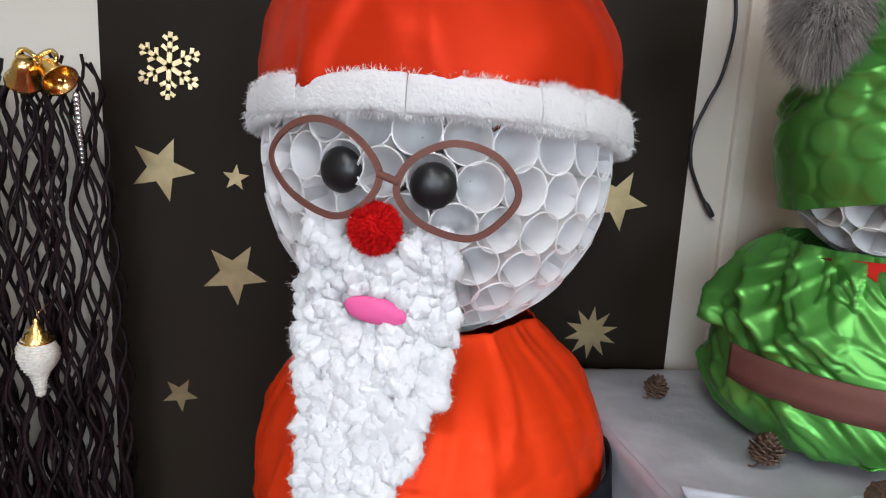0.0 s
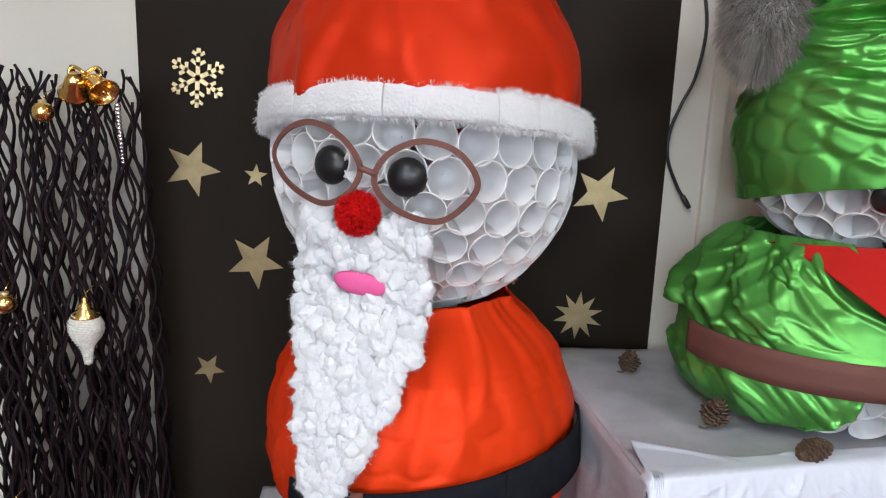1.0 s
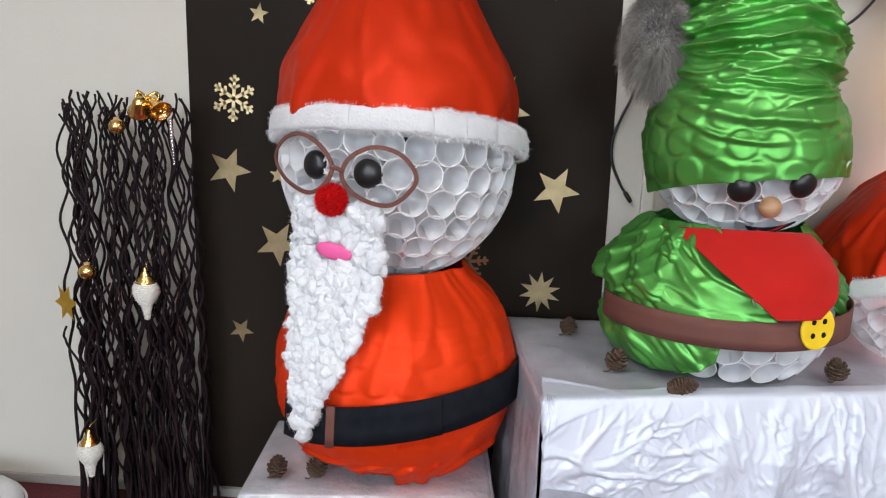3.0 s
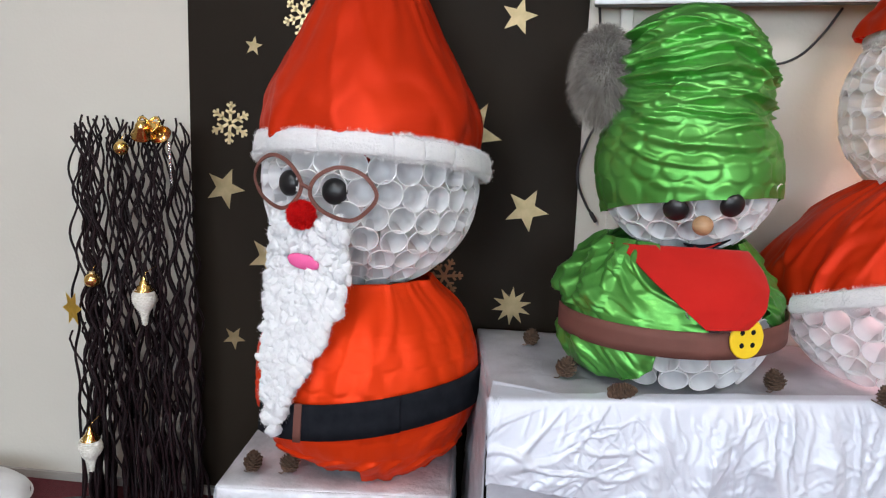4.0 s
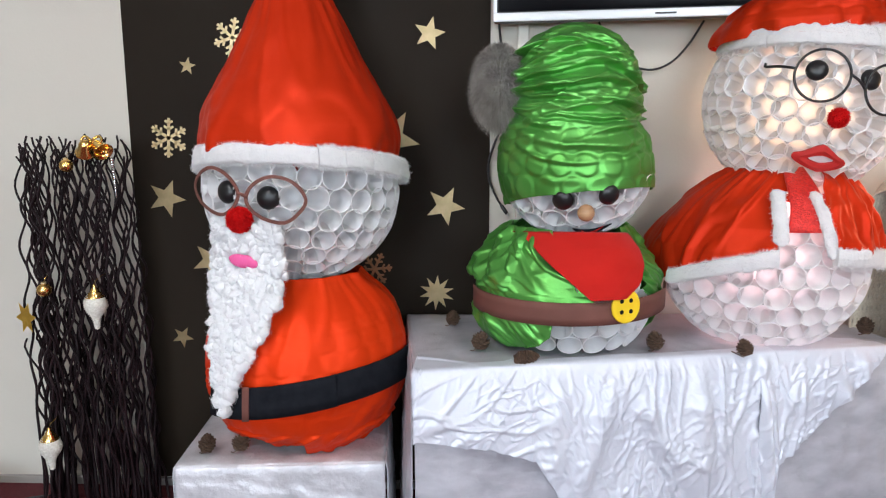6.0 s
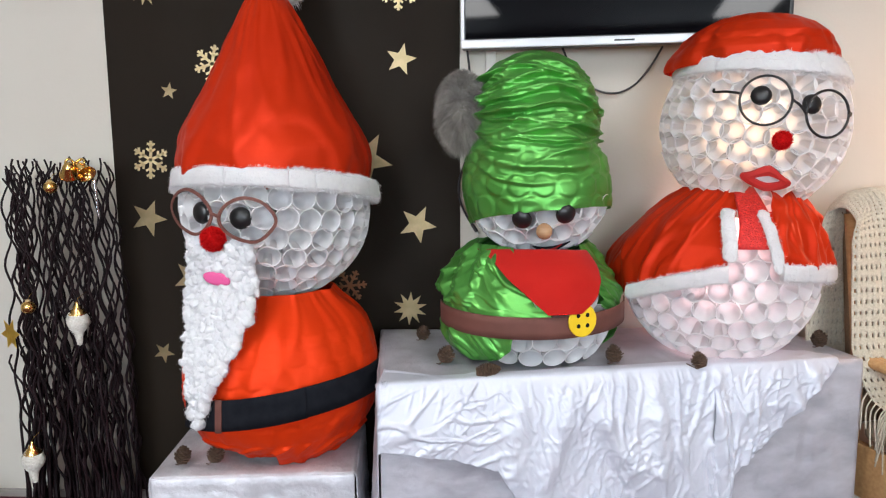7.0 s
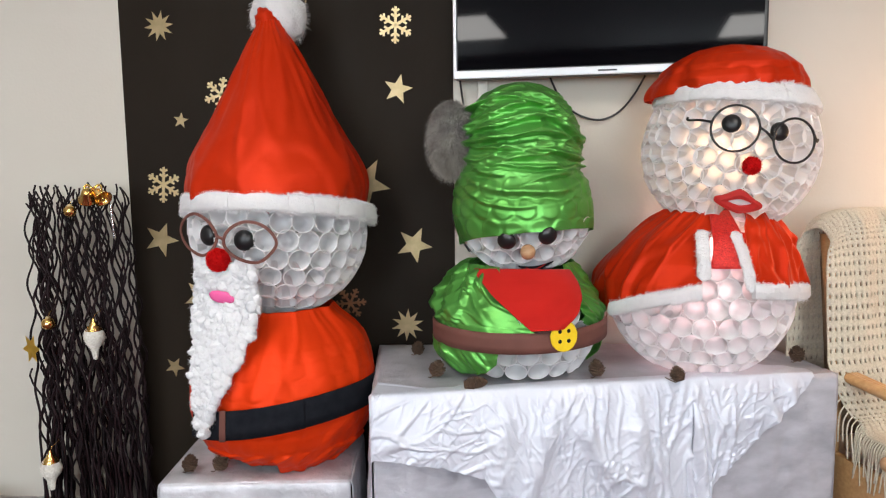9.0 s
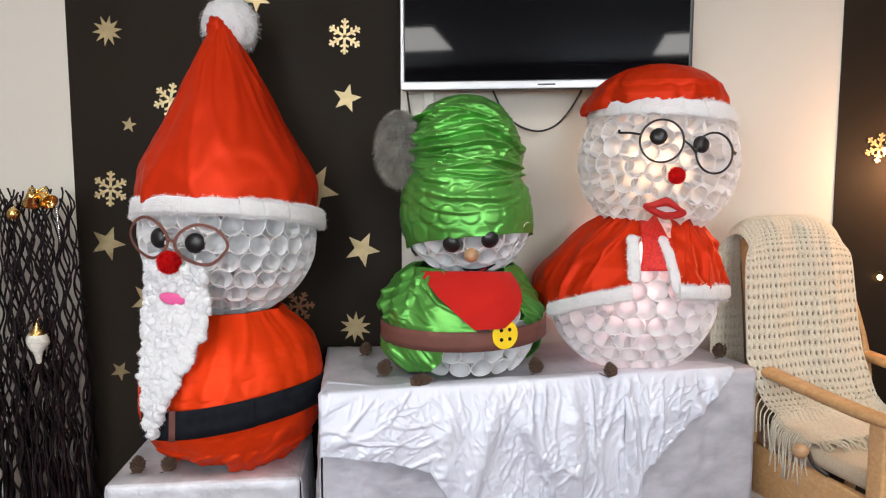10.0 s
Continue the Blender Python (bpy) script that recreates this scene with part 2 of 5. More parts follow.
def join(*geos):
    verts, faces = [], []
    for v, f in geos:
        o = len(verts)
        verts += v
        faces += [tuple(i + o for i in q) for q in f]
    return verts, faces


def smooth_line(points, steps=8):
    """A curve through the points."""
    p = [Vector(q) for q in points]
    p = [2 * p[0] - p[1]] + p + [2 * p[-1] - p[-2]]
    out = []
    for i in range(1, len(p) - 2):
        for s in range(steps):
            t = s / steps
            a, b, c, d = p[i - 1], p[i], p[i + 1], p[i + 2]
            out.append(0.5 * (2 * b + (c - a) * t + (2 * a - 5 * b + 4 * c - d) * t * t + (3 * b - a - 3 * c + d) * t ** 3))
    out.append(p[-2])
    return out


def table_value(pairs, x):
    """Linear between (x, value) pairs."""
    if x <= pairs[0][0]:
        return pairs[0][1]
    for (a, va), (b, vb) in zip(pairs, pairs[1:]):
        if x <= b:
            return va + (vb - va) * (x - a) / (b - a)
    return pairs[-1][1]


def soft_value(pairs, x):
    """As table_value, eased by averaging round x."""
    w = 0.06 * (pairs[-1][0] - pairs[0][0])
    return sum(table_value(pairs, x + k * w) for k in (-1, -0.5, 0, 0.5, 1)) / 5


def n3(x, y, z):
    return noise.noise(Vector((x, y, z)))


def ridge(x, y, z):
    return 1 - 2 * abs(n3(x, y, z))


def crease(x, y, z, w=0.3):
    """Narrow ridges along the zero lines of noise, 0 to 1."""
    k = max(0.0, 1 - abs(n3(x, y, z)) / w)
    return k * k * (3 - 2 * k)


def box(x0, y0, z0, x1, y1, z1, bevel=0.0, at=None):
    bm = bmesh.new()
    bmesh.ops.create_cube(bm, size=1, matrix=Matrix.Translation(((x0 + x1) / 2, (y0 + y1) / 2, (z0 + z1) / 2)) @ Matrix.Diagonal((x1 - x0, y1 - y0, z1 - z0, 1)))
    if bevel:
        bmesh.ops.bevel(bm, geom=bm.edges[:], offset=bevel, segments=2, affect="EDGES", profile=0.6)
    if at is not None:
        bmesh.ops.transform(bm, matrix=at, verts=bm.verts)
    return bm


def ball(radius, sub=3, rough=0.0, freq=4.0, seed=0.0, scale=(1, 1, 1), at=Matrix()):
    bm = bmesh.new()
    bmesh.ops.create_icosphere(bm, subdivisions=sub, radius=1)
    for v in bm.verts:
        d = v.co.normalized()
        k = radius * (1 + rough * n3(d.x * freq + seed, d.y * freq, d.z * freq) + 0.5 * rough * n3(d.x * freq * 2.3, d.y * freq * 2.3 + seed, d.z * freq * 2.3))
        v.co = at @ Vector((d.x * k * scale[0], d.y * k * scale[1], d.z * k * scale[2]))
    return bm


def aim(az, el):
    """The direction at az degrees to the right of -y and el degrees up."""
    a, e = radians(az), radians(el)
    return Vector((math.sin(a) * math.cos(e), -math.cos(a) * math.cos(e), math.sin(e)))


def on_ball(c, r, az, el):
    return Vector(c) + aim(az, el) * r


def facing(p, d, up=(0, 0, 1)):
    """A pose at p whose z axis is d and whose y axis is nearly up."""
    z = Vector(d).normalized()
    x = Vector(up).cross(z).normalized()
    y = z.cross(x)
    return Matrix.Translation(p) @ Matrix((x, y, z)).transposed().to_4x4()


def fibres(spots, length, width, droop, rng, spread=0.6):
    """Thin blades of fluff at (point, normal) spots."""
    verts, faces = [], []
    for p, nrm in spots:
        d = (Vector(nrm) + Vector((rng.gauss(0, spread), rng.gauss(0, spread), rng.gauss(0, spread)))).normalized()
        side = d.cross(Vector((rng.gauss(0, 1), rng.gauss(0, 1), rng.gauss(0, 1)))).normalized() * width
        l = length * rng.uniform(0.5, 1.2)
        mid = p + d * (l * 0.55)
        tip = p + d * l + Vector((0, 0, -droop * l))
        o = len(verts)
        verts += [p - side, p + side, mid - side * 0.7, mid + side * 0.7, tip]
        faces += [(o, o + 1, o + 3, o + 2), (o + 2, o + 3, o + 4)]
    return verts, faces

# ---------- the room ----------
WY = 1.47          # the wall that carries the dark panels
FRONT, SIDE_L, SIDE_R, TOP = -5.0, -2.6, 3.6, 2.75
FLOOR_Z = 0.075    # top of the carpet


def structure(name, geo, material, label, smooth=False):
    return solo(name, geo, material, label, name.split("_")[0], kind="structure", smooth=smooth)


structure("floor", box(SIDE_L, FRONT, -0.1, SIDE_R, WY, FLOOR_Z), CARPET, "dark red carpet floor of the room")
structure("ceiling", box(SIDE_L, FRONT, TOP, SIDE_R, WY, TOP + 0.1), CEILING_PAINT, "room ceiling out of view, painted grey to cut fill light")
structure("wall_north", box(SIDE_L - 0.15, WY, -0.1, SIDE_R + 0.15, WY + 0.15, TOP + 0.1), WALL_PAINT, "cream painted wall behind the decorations")
structure("wall_west", box(SIDE_L - 0.15, FRONT, -0.1, SIDE_L, WY, TOP + 0.1), DARK_ROOM_PAINT, "plain side wall out of view, dark brown to cut fill light")
structure("wall_east", box(SIDE_R, FRONT, -0.1, SIDE_R + 0.15, WY, TOP + 0.1), DARK_ROOM_PAINT, "plain side wall out of view, dark brown to cut fill light")


def wall_with_windows():
    """The wall behind the camera, with two window openings right through it."""
    bm = bmesh.new()
    y0, y1 = FRONT - 0.15, FRONT
    spans = [(SIDE_L - 0.15, -2.2, 0, TOP), (-0.4, 0.8, 0, TOP), (2.6, SIDE_R + 0.15, 0, TOP)]
    for a, b in ((-2.2, -0.4), (0.8, 2.6)):
        spans += [(a, b, 0, 0.75), (a, b, 2.35, TOP)]
    for a, b, z0, z1 in spans:
        bmesh.ops.create_cube(bm, size=1, matrix=Matrix.Translation(((a + b) / 2, (y0 + y1) / 2, (z0 + z1) / 2)) @ Matrix.Diagonal((b - a, y1 - y0, z1 - z0, 1)))
    return bm


structure("wall_south", wall_with_windows(), DARK_ROOM_PAINT, "plain wall out of view with two window openings, dark brown to cut fill light")
structure("panel_1", box(-0.60, WY - 0.004, 0.105, 0.58, WY + 0.02, TOP), PANEL, "dark brown wall panel studded with gold stars")
structure("panel_2", box(2.180, WY - 0.004, 0.105, SIDE_R, WY + 0.02, TOP), PANEL, "dark brown wall panel beyond the armchair")
structure("baseboard", box(SIDE_L, WY - 0.014, FLOOR_Z, SIDE_R, WY, 0.102, 0.002), SKIRTING, "low grey skirting strip along the wall")
structure("trim", box(0.665, WY - 0.018, 0.102, 0.70, WY, 1.70, 0.004), TRUNKING, "cream cable trunking up the wall")

# ---------- cups ----------
CUP_R, CUP_D = 0.0322, 0.058


def cup_mesh():
    r0, r1, d, w = 0.0225, CUP_R - 0.0012, CUP_D, 0.0008
    profile = [(0.001, -d), (r0, -d), (r0 + 0.001, -d + 0.003), (r1, -0.003), (r1 + 0.0014, -0.0022), (r1 + 0.0018, -0.0008),
               (r1 + 0.0012, 0.0006), (r1, 0.0006), (r1 - w, -0.0006), (0.0268, -0.032), (0.0246, -0.043), (0.0210, -0.050), (0.0150, -0.0545), (0.008, -0.0565), (0.001, -0.057)]
    return to_mesh("cup", lathe(profile, 22), CUP)


CUP_MESH = cup_mesh()


def cup_ball(parent, c, r, step, el0, az0, roll, keep, rng):
    """Rows of cups over a ball, mouths outward; keep(az, el, place) picks those that are there."""
    turn = Matrix.Rotation(radians(roll), 3, "Y")
    row = step * 0.885
    k0 = int((-88 - el0) // row)
    for k in range(k0, k0 + int(180 / row) + 3):
        el = el0 + k * row
        if abs(el) > 88:
            continue
        count = max(3, round(360 * math.cos(radians(el)) / step))
        gap = 360 / count
        for i in range(count):
            az = az0 + gap * (i + (0.5 if k % 2 else 0.0))
            d = turn @ aim(az + rng.gauss(0, 0.5), el + rng.gauss(0, 0.4))
            p = Vector(c) + d * (r + rng.gauss(0, 0.0015))
            a2 = math.degrees(math.atan2(d.x, -d.y))
            e2 = math.degrees(math.asin(d.z))
            if keep(a2, e2, p):
                tilt = (d + Vector((rng.gauss(0, 0.02), rng.gauss(0, 0.02), rng.gauss(0, 0.02)))).normalized()
                part("cup", CUP_MESH, CUP, parent, at=facing(p, tilt) @ pose(0, 0, 0, 0, 0, rng.uniform(0, 360)))


def cup_print(az, el, step):
    """How far the cups below push a cloth out, 0 to 1."""
    row = step * 0.885
    k = round(el / row)
    gap = 360 / max(3, round(360 * math.cos(radians(k * row)) / step))
    off = gap * (0.5 if k % 2 else 0)
    da = ((az - off + gap / 2) % gap - gap / 2) * math.cos(radians(el))
    d = math.hypot(da, el - k * row) / (step * 0.46)
    return max(0.0, min(1.0, (1.05 - d) / 0.18))


def puff(height, rng):
    return height * rng.uniform(0.97, 1.05)


def wadding(parent, name, centre, arc0, arc1, height, thick, radius_fn, z_fn, rng, tilt=0.0, hair=420, label=""):
    """A curved block of fluffy wadding round an axis through centre, between two azimuths."""
    height = puff(height, rng)
    lift = rng.uniform(-0.0015, 0.0015)
    na, nc = max(6, int(abs(arc1 - arc0) / 2)), 16

    def at(u, v):
        az = arc0 + (arc1 - arc0) * u
        a = 2 * math.pi * v
        end = min(1.0, 10 * min(u, 1 - u) + 0.82)
        cu = math.copysign(abs(math.cos(a)) ** 0.6, math.cos(a)) * thick / 2 * end
        cv = math.copysign(abs(math.sin(a)) ** 0.6, math.sin(a)) * height / 2 * (0.86 + 0.14 * end)
        rr = radius_fn(az) + cu - tilt * cv
        d = aim(az, 0)
        k = 0.0035 * n3(d.x * 22 + 3, d.y * 22, cv * 60) + 0.002 * n3(d.x * 70, d.y * 70, cv * 120 + a)
        return Vector((centre[0], centre[1], 0)) + d * (rr + k) + Vector((0, 0, lift + z_fn(az) + cv * (1 + 0.15 * n3(az * 0.16, 5, a * 0.6))))

    geo = sheet(na, nc, at)
    for u in (0.0, 1.0):
        ring = [at(u, j / nc) for j in range(nc)]
        o = len(geo[0])
        geo[0].extend(ring)
        geo[1].append(tuple(range(o, o + nc)) if u else tuple(reversed(range(o, o + nc))))
    spots = []
    for _ in range(hair):
        u, v = rng.random(), rng.random()
        if rng.random() < 0.88:
            v = rng.choice((0.25, 0.75)) + rng.gauss(0, 0.035)
        if rng.random() < 0.15:
            u = rng.choice((0.0, 1.0))
        p = at(u, v)
        az = arc0 + (arc1 - arc0) * u
        a = 2 * math.pi * v
        spots.append((p, aim(az, 0) * math.cos(a) + Vector((0, 0, math.sin(a)))))
    return part(name, join(geo, fibres(spots, 0.0105, 0.0005, 0.15, rng)), COTTON, parent, label)


def pompom(radius, count, length, rng, centre, scale=(1, 1, 1), width=0.0012, droop=0.2, core_share=0.82):
    """A ball of fibres over a lumpy core."""
    core = ball(radius * core_share, 4, 0.12, 3, rng.uniform(0, 9), scale, Matrix.Translation(centre))
    core.verts.ensure_lookup_table()
    geo = ([v.co.copy() for v in core.verts], [tuple(v.index for v in f.verts) for f in core.faces])
    core.free()
    spots = []
    for _ in range(count):
        d = Vector((rng.gauss(0, 1), rng.gauss(0, 1), rng.gauss(0, 1))).normalized()
        p = Vector(centre) + Vector((d.x * scale[0], d.y * scale[1], d.z * scale[2])) * radius * 0.8
        spots.append((p, d))
    return join(geo, fibres(spots, length, width, droop, rng, 0.28))


# ---------- the tall snowman with the red cap ----------
RNG = random.Random(5)
STOOL_Z, TABLE_Z = 0.44, 0.725
HEAD_C, HEAD_R = (0.038, 1.182, 1.153), 0.273
BODY_C, BODY_R = (0.046, 1.139, 0.610), 0.290
tall = thing("cup_snowman", BODY_C[0], BODY_C[1], STOOL_Z, "tall snowman of white plastic cups in red cap and coat, bearded", "snowman")


def brim_z(az):
    return 1.214 + 0.043 * math.cos(radians(az + 12))


def brim_r(az):
    dz = brim_z(az) - HEAD_C[2]
    return math.sqrt(HEAD_R ** 2 - dz * dz) + 0.021


def hat_shell():
    radius = [(1.20, 0.266), (1.26, 0.279), (1.31, 0.279), (1.36, 0.262), (1.42, 0.230), (1.477, 0.200), (1.563, 0.157), (1.648, 0.116), (1.732, 0.073), (1.78, 0.041), (1.80, 0.026)]

    def fn(u, v):
        az = 360 * u
        d = aim(az, 0)
        low = brim_z(az) + 0.004
        z = low + (1.80 - low) * v
        r = soft_value(radius, z)
        fold = 0.012 * ridge(d.x * 1.6 + 1, d.y * 1.6, z * 1.3) * (0.35 + v) * (1 - v * 0.4)
        fold += 0.012 * crease(d.x * 1.3 + 2, d.y * 1.3 + z * 1.5, z * 5 - d.x * 1.2, 0.28) * max(0, 1 - v * 1.6)
        fold += 0.007 * crease(d.x * 2.0 + 7, d.y * 2.0, z * 2.4 + d.x, 0.25) * (1 - 0.5 * v)
        fold += 0.004 * n3(d.x * 5, d.y * 5, z * 11) + 0.0035 * ridge(d.x * 4.2, d.y * 4.2 + z * 3, z * 9) * (1 - 0.6 * v)
        sway = 0.018 * math.sin(v * 3.0)
        return Vector((HEAD_C[0] - 0.022 * v + sway * 0.2, HEAD_C[1] + 0.03 * v, 0)) + d * (r + fold - 0.006) + Vector((0, 0, z))

    return sheet(150, 110, fn, True)


hat = solid(part("hat", hat_shell(), RED_SATIN, tall, "pointed red satin cap"), 0.002)
part("hat_knot", ball(0.034, 3, 0.35, 3.5, 2, (1, 1, 1.05), Matrix.Translation((0.014, 1.205, 1.805))), RED_SATIN, hat)
part("pompom", pompom(0.088, 1500, 0.032, RNG, (0.034, 1.268, 1.826), (1.0, 0.9, 1.05), 0.0012, 0.2, 0.98), COTTON, hat, "white fluffy pompom")
edges = [-98, -80, -64, -44, -12, 22, 36, 52, 74, 96, 116, 160, 210, 262]
for a, b in zip(edges, edges[1:]):
    wadding(tall, "brim_piece", HEAD_C, a + 0.15, b - 0.15, 0.050, 0.030, brim_r, lambda az: brim_z(az) - 0.003, RNG, 0.12, 1300 if a < 100 else 100)
cup_ball(tall, HEAD_C, HEAD_R, 13.0, -0.7, -30.4, 6.0, lambda az, el, p: p.z < brim_z(az) + 0.012 and el > -80, RNG)


def eye(parent, c, r, az, el, size, mat=BLACK_BALL):
    part("eye", ball(size, 3, 0.0, 1, 0, (1, 1, 0.6), facing(on_ball(c, r, az, el), aim(az, el))), mat, parent, "black ball eye set in a cup")


eye(tall, HEAD_C, HEAD_R - 0.002, -30.4, 0.5, 0.0300)
eye(tall, HEAD_C, HEAD_R - 0.002, -4.5, -2.0, 0.0300)
part("nose", pompom(0.034, 3200, 0.009, RNG, on_ball(HEAD_C, HEAD_R + 0.034, -17.6, -11.7), (1, 0.9, 1), 0.0011, 0.0), YARN, tall, "red yarn pompom nose")


def ribbon_loop(points, width, thick, c, lift):
    """A flat band of foam along points, lying square to the rays from c."""
    verts, faces = [], []
    n = len(points)
    for i, p in enumerate(points):
        t = (points[(i + 1) % n] - points[i - 1]).normalized()
        nrm = (p - Vector(c)).normalized()
        s = t.cross(nrm).normalized() * width / 2
        q = p + nrm * lift
        verts += [q - s, q + s, q + s + nrm * thick, q - s + nrm * thick]
    for i in range(n):
        a, b = 4 * i, 4 * ((i + 1) % n)
        for k in range(4):
            faces.append((a + k, a + (k + 1) % 4, b + (k + 1) % 4, b + k))
    return verts, faces


def lens_outline(azs, els, c, r):
    """A rounded loop through (az, el) corners on a ball."""
    pts = [on_ball(c, r, a, e) for a, e in zip(azs, els)]
    line = smooth_line(pts + pts[:3], 10)
    return line[10:10 + 10 * len(pts)]


glasses = part("glasses", ribbon_loop(lens_outline((-47.1, -42.2, -32.4, -22, -16.3, -19.8, -28.2, -40), (2.5, 9.3, 12.1, 8.4, 1, -5.9, -9.4, -5.1), HEAD_C, 0.298), 0.0085, 0.003, HEAD_C, 0.012), BROWN_FOAM, tall, "brown foam spectacle frame", smooth=False)
part("rim", ribbon_loop(lens_outline((-12.3, -9.5, -0.6, 9.2, 14.8, 11.2, 4, -6.6), (-3, 4.1, 8.3, 5.8, -1.9, -8.5, -12.6, -9.6), HEAD_C, 0.298), 0.0085, 0.003, HEAD_C, 0.012), BROWN_FOAM, glasses, smooth=False)
bridge = [on_ball(HEAD_C, 0.3115, -16.5 + 4.6 * k / 4, 1.0 - 1.6 * k / 4) for k in range(5)]
part("bridge", tube(bridge, 0.005, 6), BROWN_FOAM, glasses)

BEARD_L = [(0.60, -0.116), (0.68, -0.130), (0.77, -0.141), (0.88, -0.146), (0.96, -0.150), (1.075, -0.146)]
BEARD_R = [(0.60, -0.102), (0.68, -0.070), (0.77, -0.014), (0.88, 0.032), (0.96, 0.054), (1.075, 0.046)]
BEARD_Y = [(0.60, 0.845), (0.70, 0.846), (0.77, 0.858), (0.88, 0.890), (0.96, 0.912), (1.075, 0.905)]


def beard_at(s, z):
    x = table_value(BEARD_L, z) * (1 - s) + table_value(BEARD_R, z) * s
    bend = 2.6 * (x - 0.01) ** 2 if x < 0.01 else 1.2 * (x - 0.01) ** 2
    return Vector((x, table_value(BEARD_Y, z) + bend * (0.35 + 0.65 * (z - 0.6) / 0.47), z))


beard = solid(part("beard", sheet(16, 30, lambda u, v: beard_at(u, 0.60 + 0.475 * v)), COTTON, tall, "long white cotton-wool beard"), 0.004)


def tuft_geo(k):
    """A soft lump of cotton wool with loose fibres."""
    rng = random.Random(k)
    core = ball(1.0, 3, 0.42, 2.0, 3.1 * k, (1, 1, 0.85))
    core.verts.ensure_lookup_table()
    geo = ([v.co.copy() for v in core.verts], [tuple(v.index for v in f.verts) for f in core.faces])
    core.free()
    spots = [(p * 0.94, p.normalized()) for p in rng.choices(geo[0], k=240)]
    return join(geo, fibres(spots, 0.55, 0.013, 0.0, rng, 0.8))


TUFTS = [to_mesh("tuft", tuft_geo(k), TUFT) for k in range(7)]
z = 0.602
while z < 1.085:
    width = table_value(BEARD_R, z) - table_value(BEARD_L, z)
    count = max(1, round(width / 0.0168))
    for i in range(count):
        s = (i + 0.5 + RNG.uniform(-0.35, 0.35)) / count
        p = beard_at(s, z + RNG.uniform(-0.006, 0.006)) + Vector((0, -0.006 + RNG.gauss(0, 0.003), 0))
        if ((p.x + 0.049) / 0.043) ** 2 + ((p.z - 0.986) / 0.0215) ** 2 < 1:
            continue
        if abs(p.x + 0.053) < 0.040 and p.z > 1.052:
            continue
        k = RNG.uniform(0.0115, 0.0180)
        part("cotton_tuft", TUFTS[RNG.randrange(7)], TUFT, beard, at=Matrix.Translation(p) @ Euler((RNG.uniform(0, 6), RNG.uniform(0, 6), RNG.uniform(0, 6))).to_matrix().to_4x4() @ Matrix.Diagonal((k * 1.25, k, k, 1)))
    z += 0.0165
part("mouth", ball(1.0, 3, 0.10, 2, 1, (0.041, 0.008, 0.0175), Matrix.Translation((-0.050, 0.899, 0.986)) @ pose(0, 0, 0, 0, 8, -12)), PINK, tall, "pink foam mouth")


def coat_shell():
    """Gathered cloth over the round body, tied at the neck."""
    def fn(u, v):
        az = 360 * u
        d = aim(az, 0)
        zt, zb = 0.918, STOOL_Z + 0.003
        z = zb + (zt - zb) * v
        h = (z - BODY_C[2]) / BODY_R
        r = soft_value([(0.44, 0.148), (0.47, 0.208), (0.50, 0.242), (0.543, 0.270), (0.60, 0.287), (0.66, 0.290), (0.70, 0.288), (0.766, 0.270), (0.81, 0.248), (0.845, 0.222), (0.88, 0.182), (0.905, 0.150), (0.918, 0.140)], z)
        lean = aim(az - 30, 0)
        top = min(1, max(0, v - 0.45) * 2.5)
        fold = 0.009 * n3(d.x * 2.6 + 2.2, d.y * 2.6, z * 2.2 + 0.5 * d.x) * (0.4 + top)
        fold += 0.009 * crease(lean.x * 1.5 + 3, lean.y * 1.5 + z * 1.6, z * 2.2 + 4, 0.16) * top
        fold += 0.006 * crease(d.x * 2.4, d.y * 2.4 + 5 + z * 2.0, z * 3.2 - d.x * 2, 0.14) * min(1, v * 3)
        fold += 0.005 * ridge(d.x * 5.5, d.y * 5.5, z * 0.8) * max(0, v - 0.78) * 4
        fold += 0.003 * n3(d.x * 7 + z * 3, d.y * 7, z * 9 - d.x * 3)
        fold += 0.0022 * cup_print(az, math.degrees(math.asin(max(-1, min(1, h)))), 12.6) * (1 if v < 0.8 else 0)
        if v < 0.17:
            fold += 0.012 * ridge(d.x * 3, d.y * 3, z * 14 + d.x * 2) * (1 - v / 0.17) + 0.010 * crease(d.x * 2.5, d.y * 2.5 + 3, z * 22 - d.x * 4, 0.2)
            if -60 < ((az + 180) % 360 - 180) < 8:
                z += 0.022 * (1 - v / 0.17)
        return Vector((BODY_C[0], BODY_C[1], 0)) + d * (r + fold - 0.004) + Vector((-0.010 * max(0, v - 0.8), 0.02 * v, z))

    return sheet(190, 110, fn, True)


coat = solid(part("coat", coat_shell(), COAT_RED, tall, "orange-red satin coat gathered at the neck"), 0.002)


def belt_z(az):
    return 0.638 + 0.028 * math.sin(radians(az + 8)) + 0.008 * math.sin(radians(2 * az))


def belt(c, r_fn, z_fn, height, a0, a1, slope):
    def fn(u, v):
        az = a0 + (a1 - a0) * u
        k = (v - 0.5) * height
        return Vector((c[0], c[1], 0)) + aim(az, 0) * (r_fn(az) + slope * k) + Vector((0, 0, z_fn(az) + k))
    return sheet(90, 3, fn)


tall_belt = solid(part("belt", belt(BODY_C, lambda az: 0.2985, belt_z, 0.082, -44, 27, -0.08), BLACK_FOAM, tall, "wide black foam belt"), 0.004, 1)
solid(part("belt_overlap", belt(BODY_C, lambda az: 0.2965, belt_z, 0.080, 26, 230, -0.10), BLACK_FOAM, tall_belt), 0.004, 1)
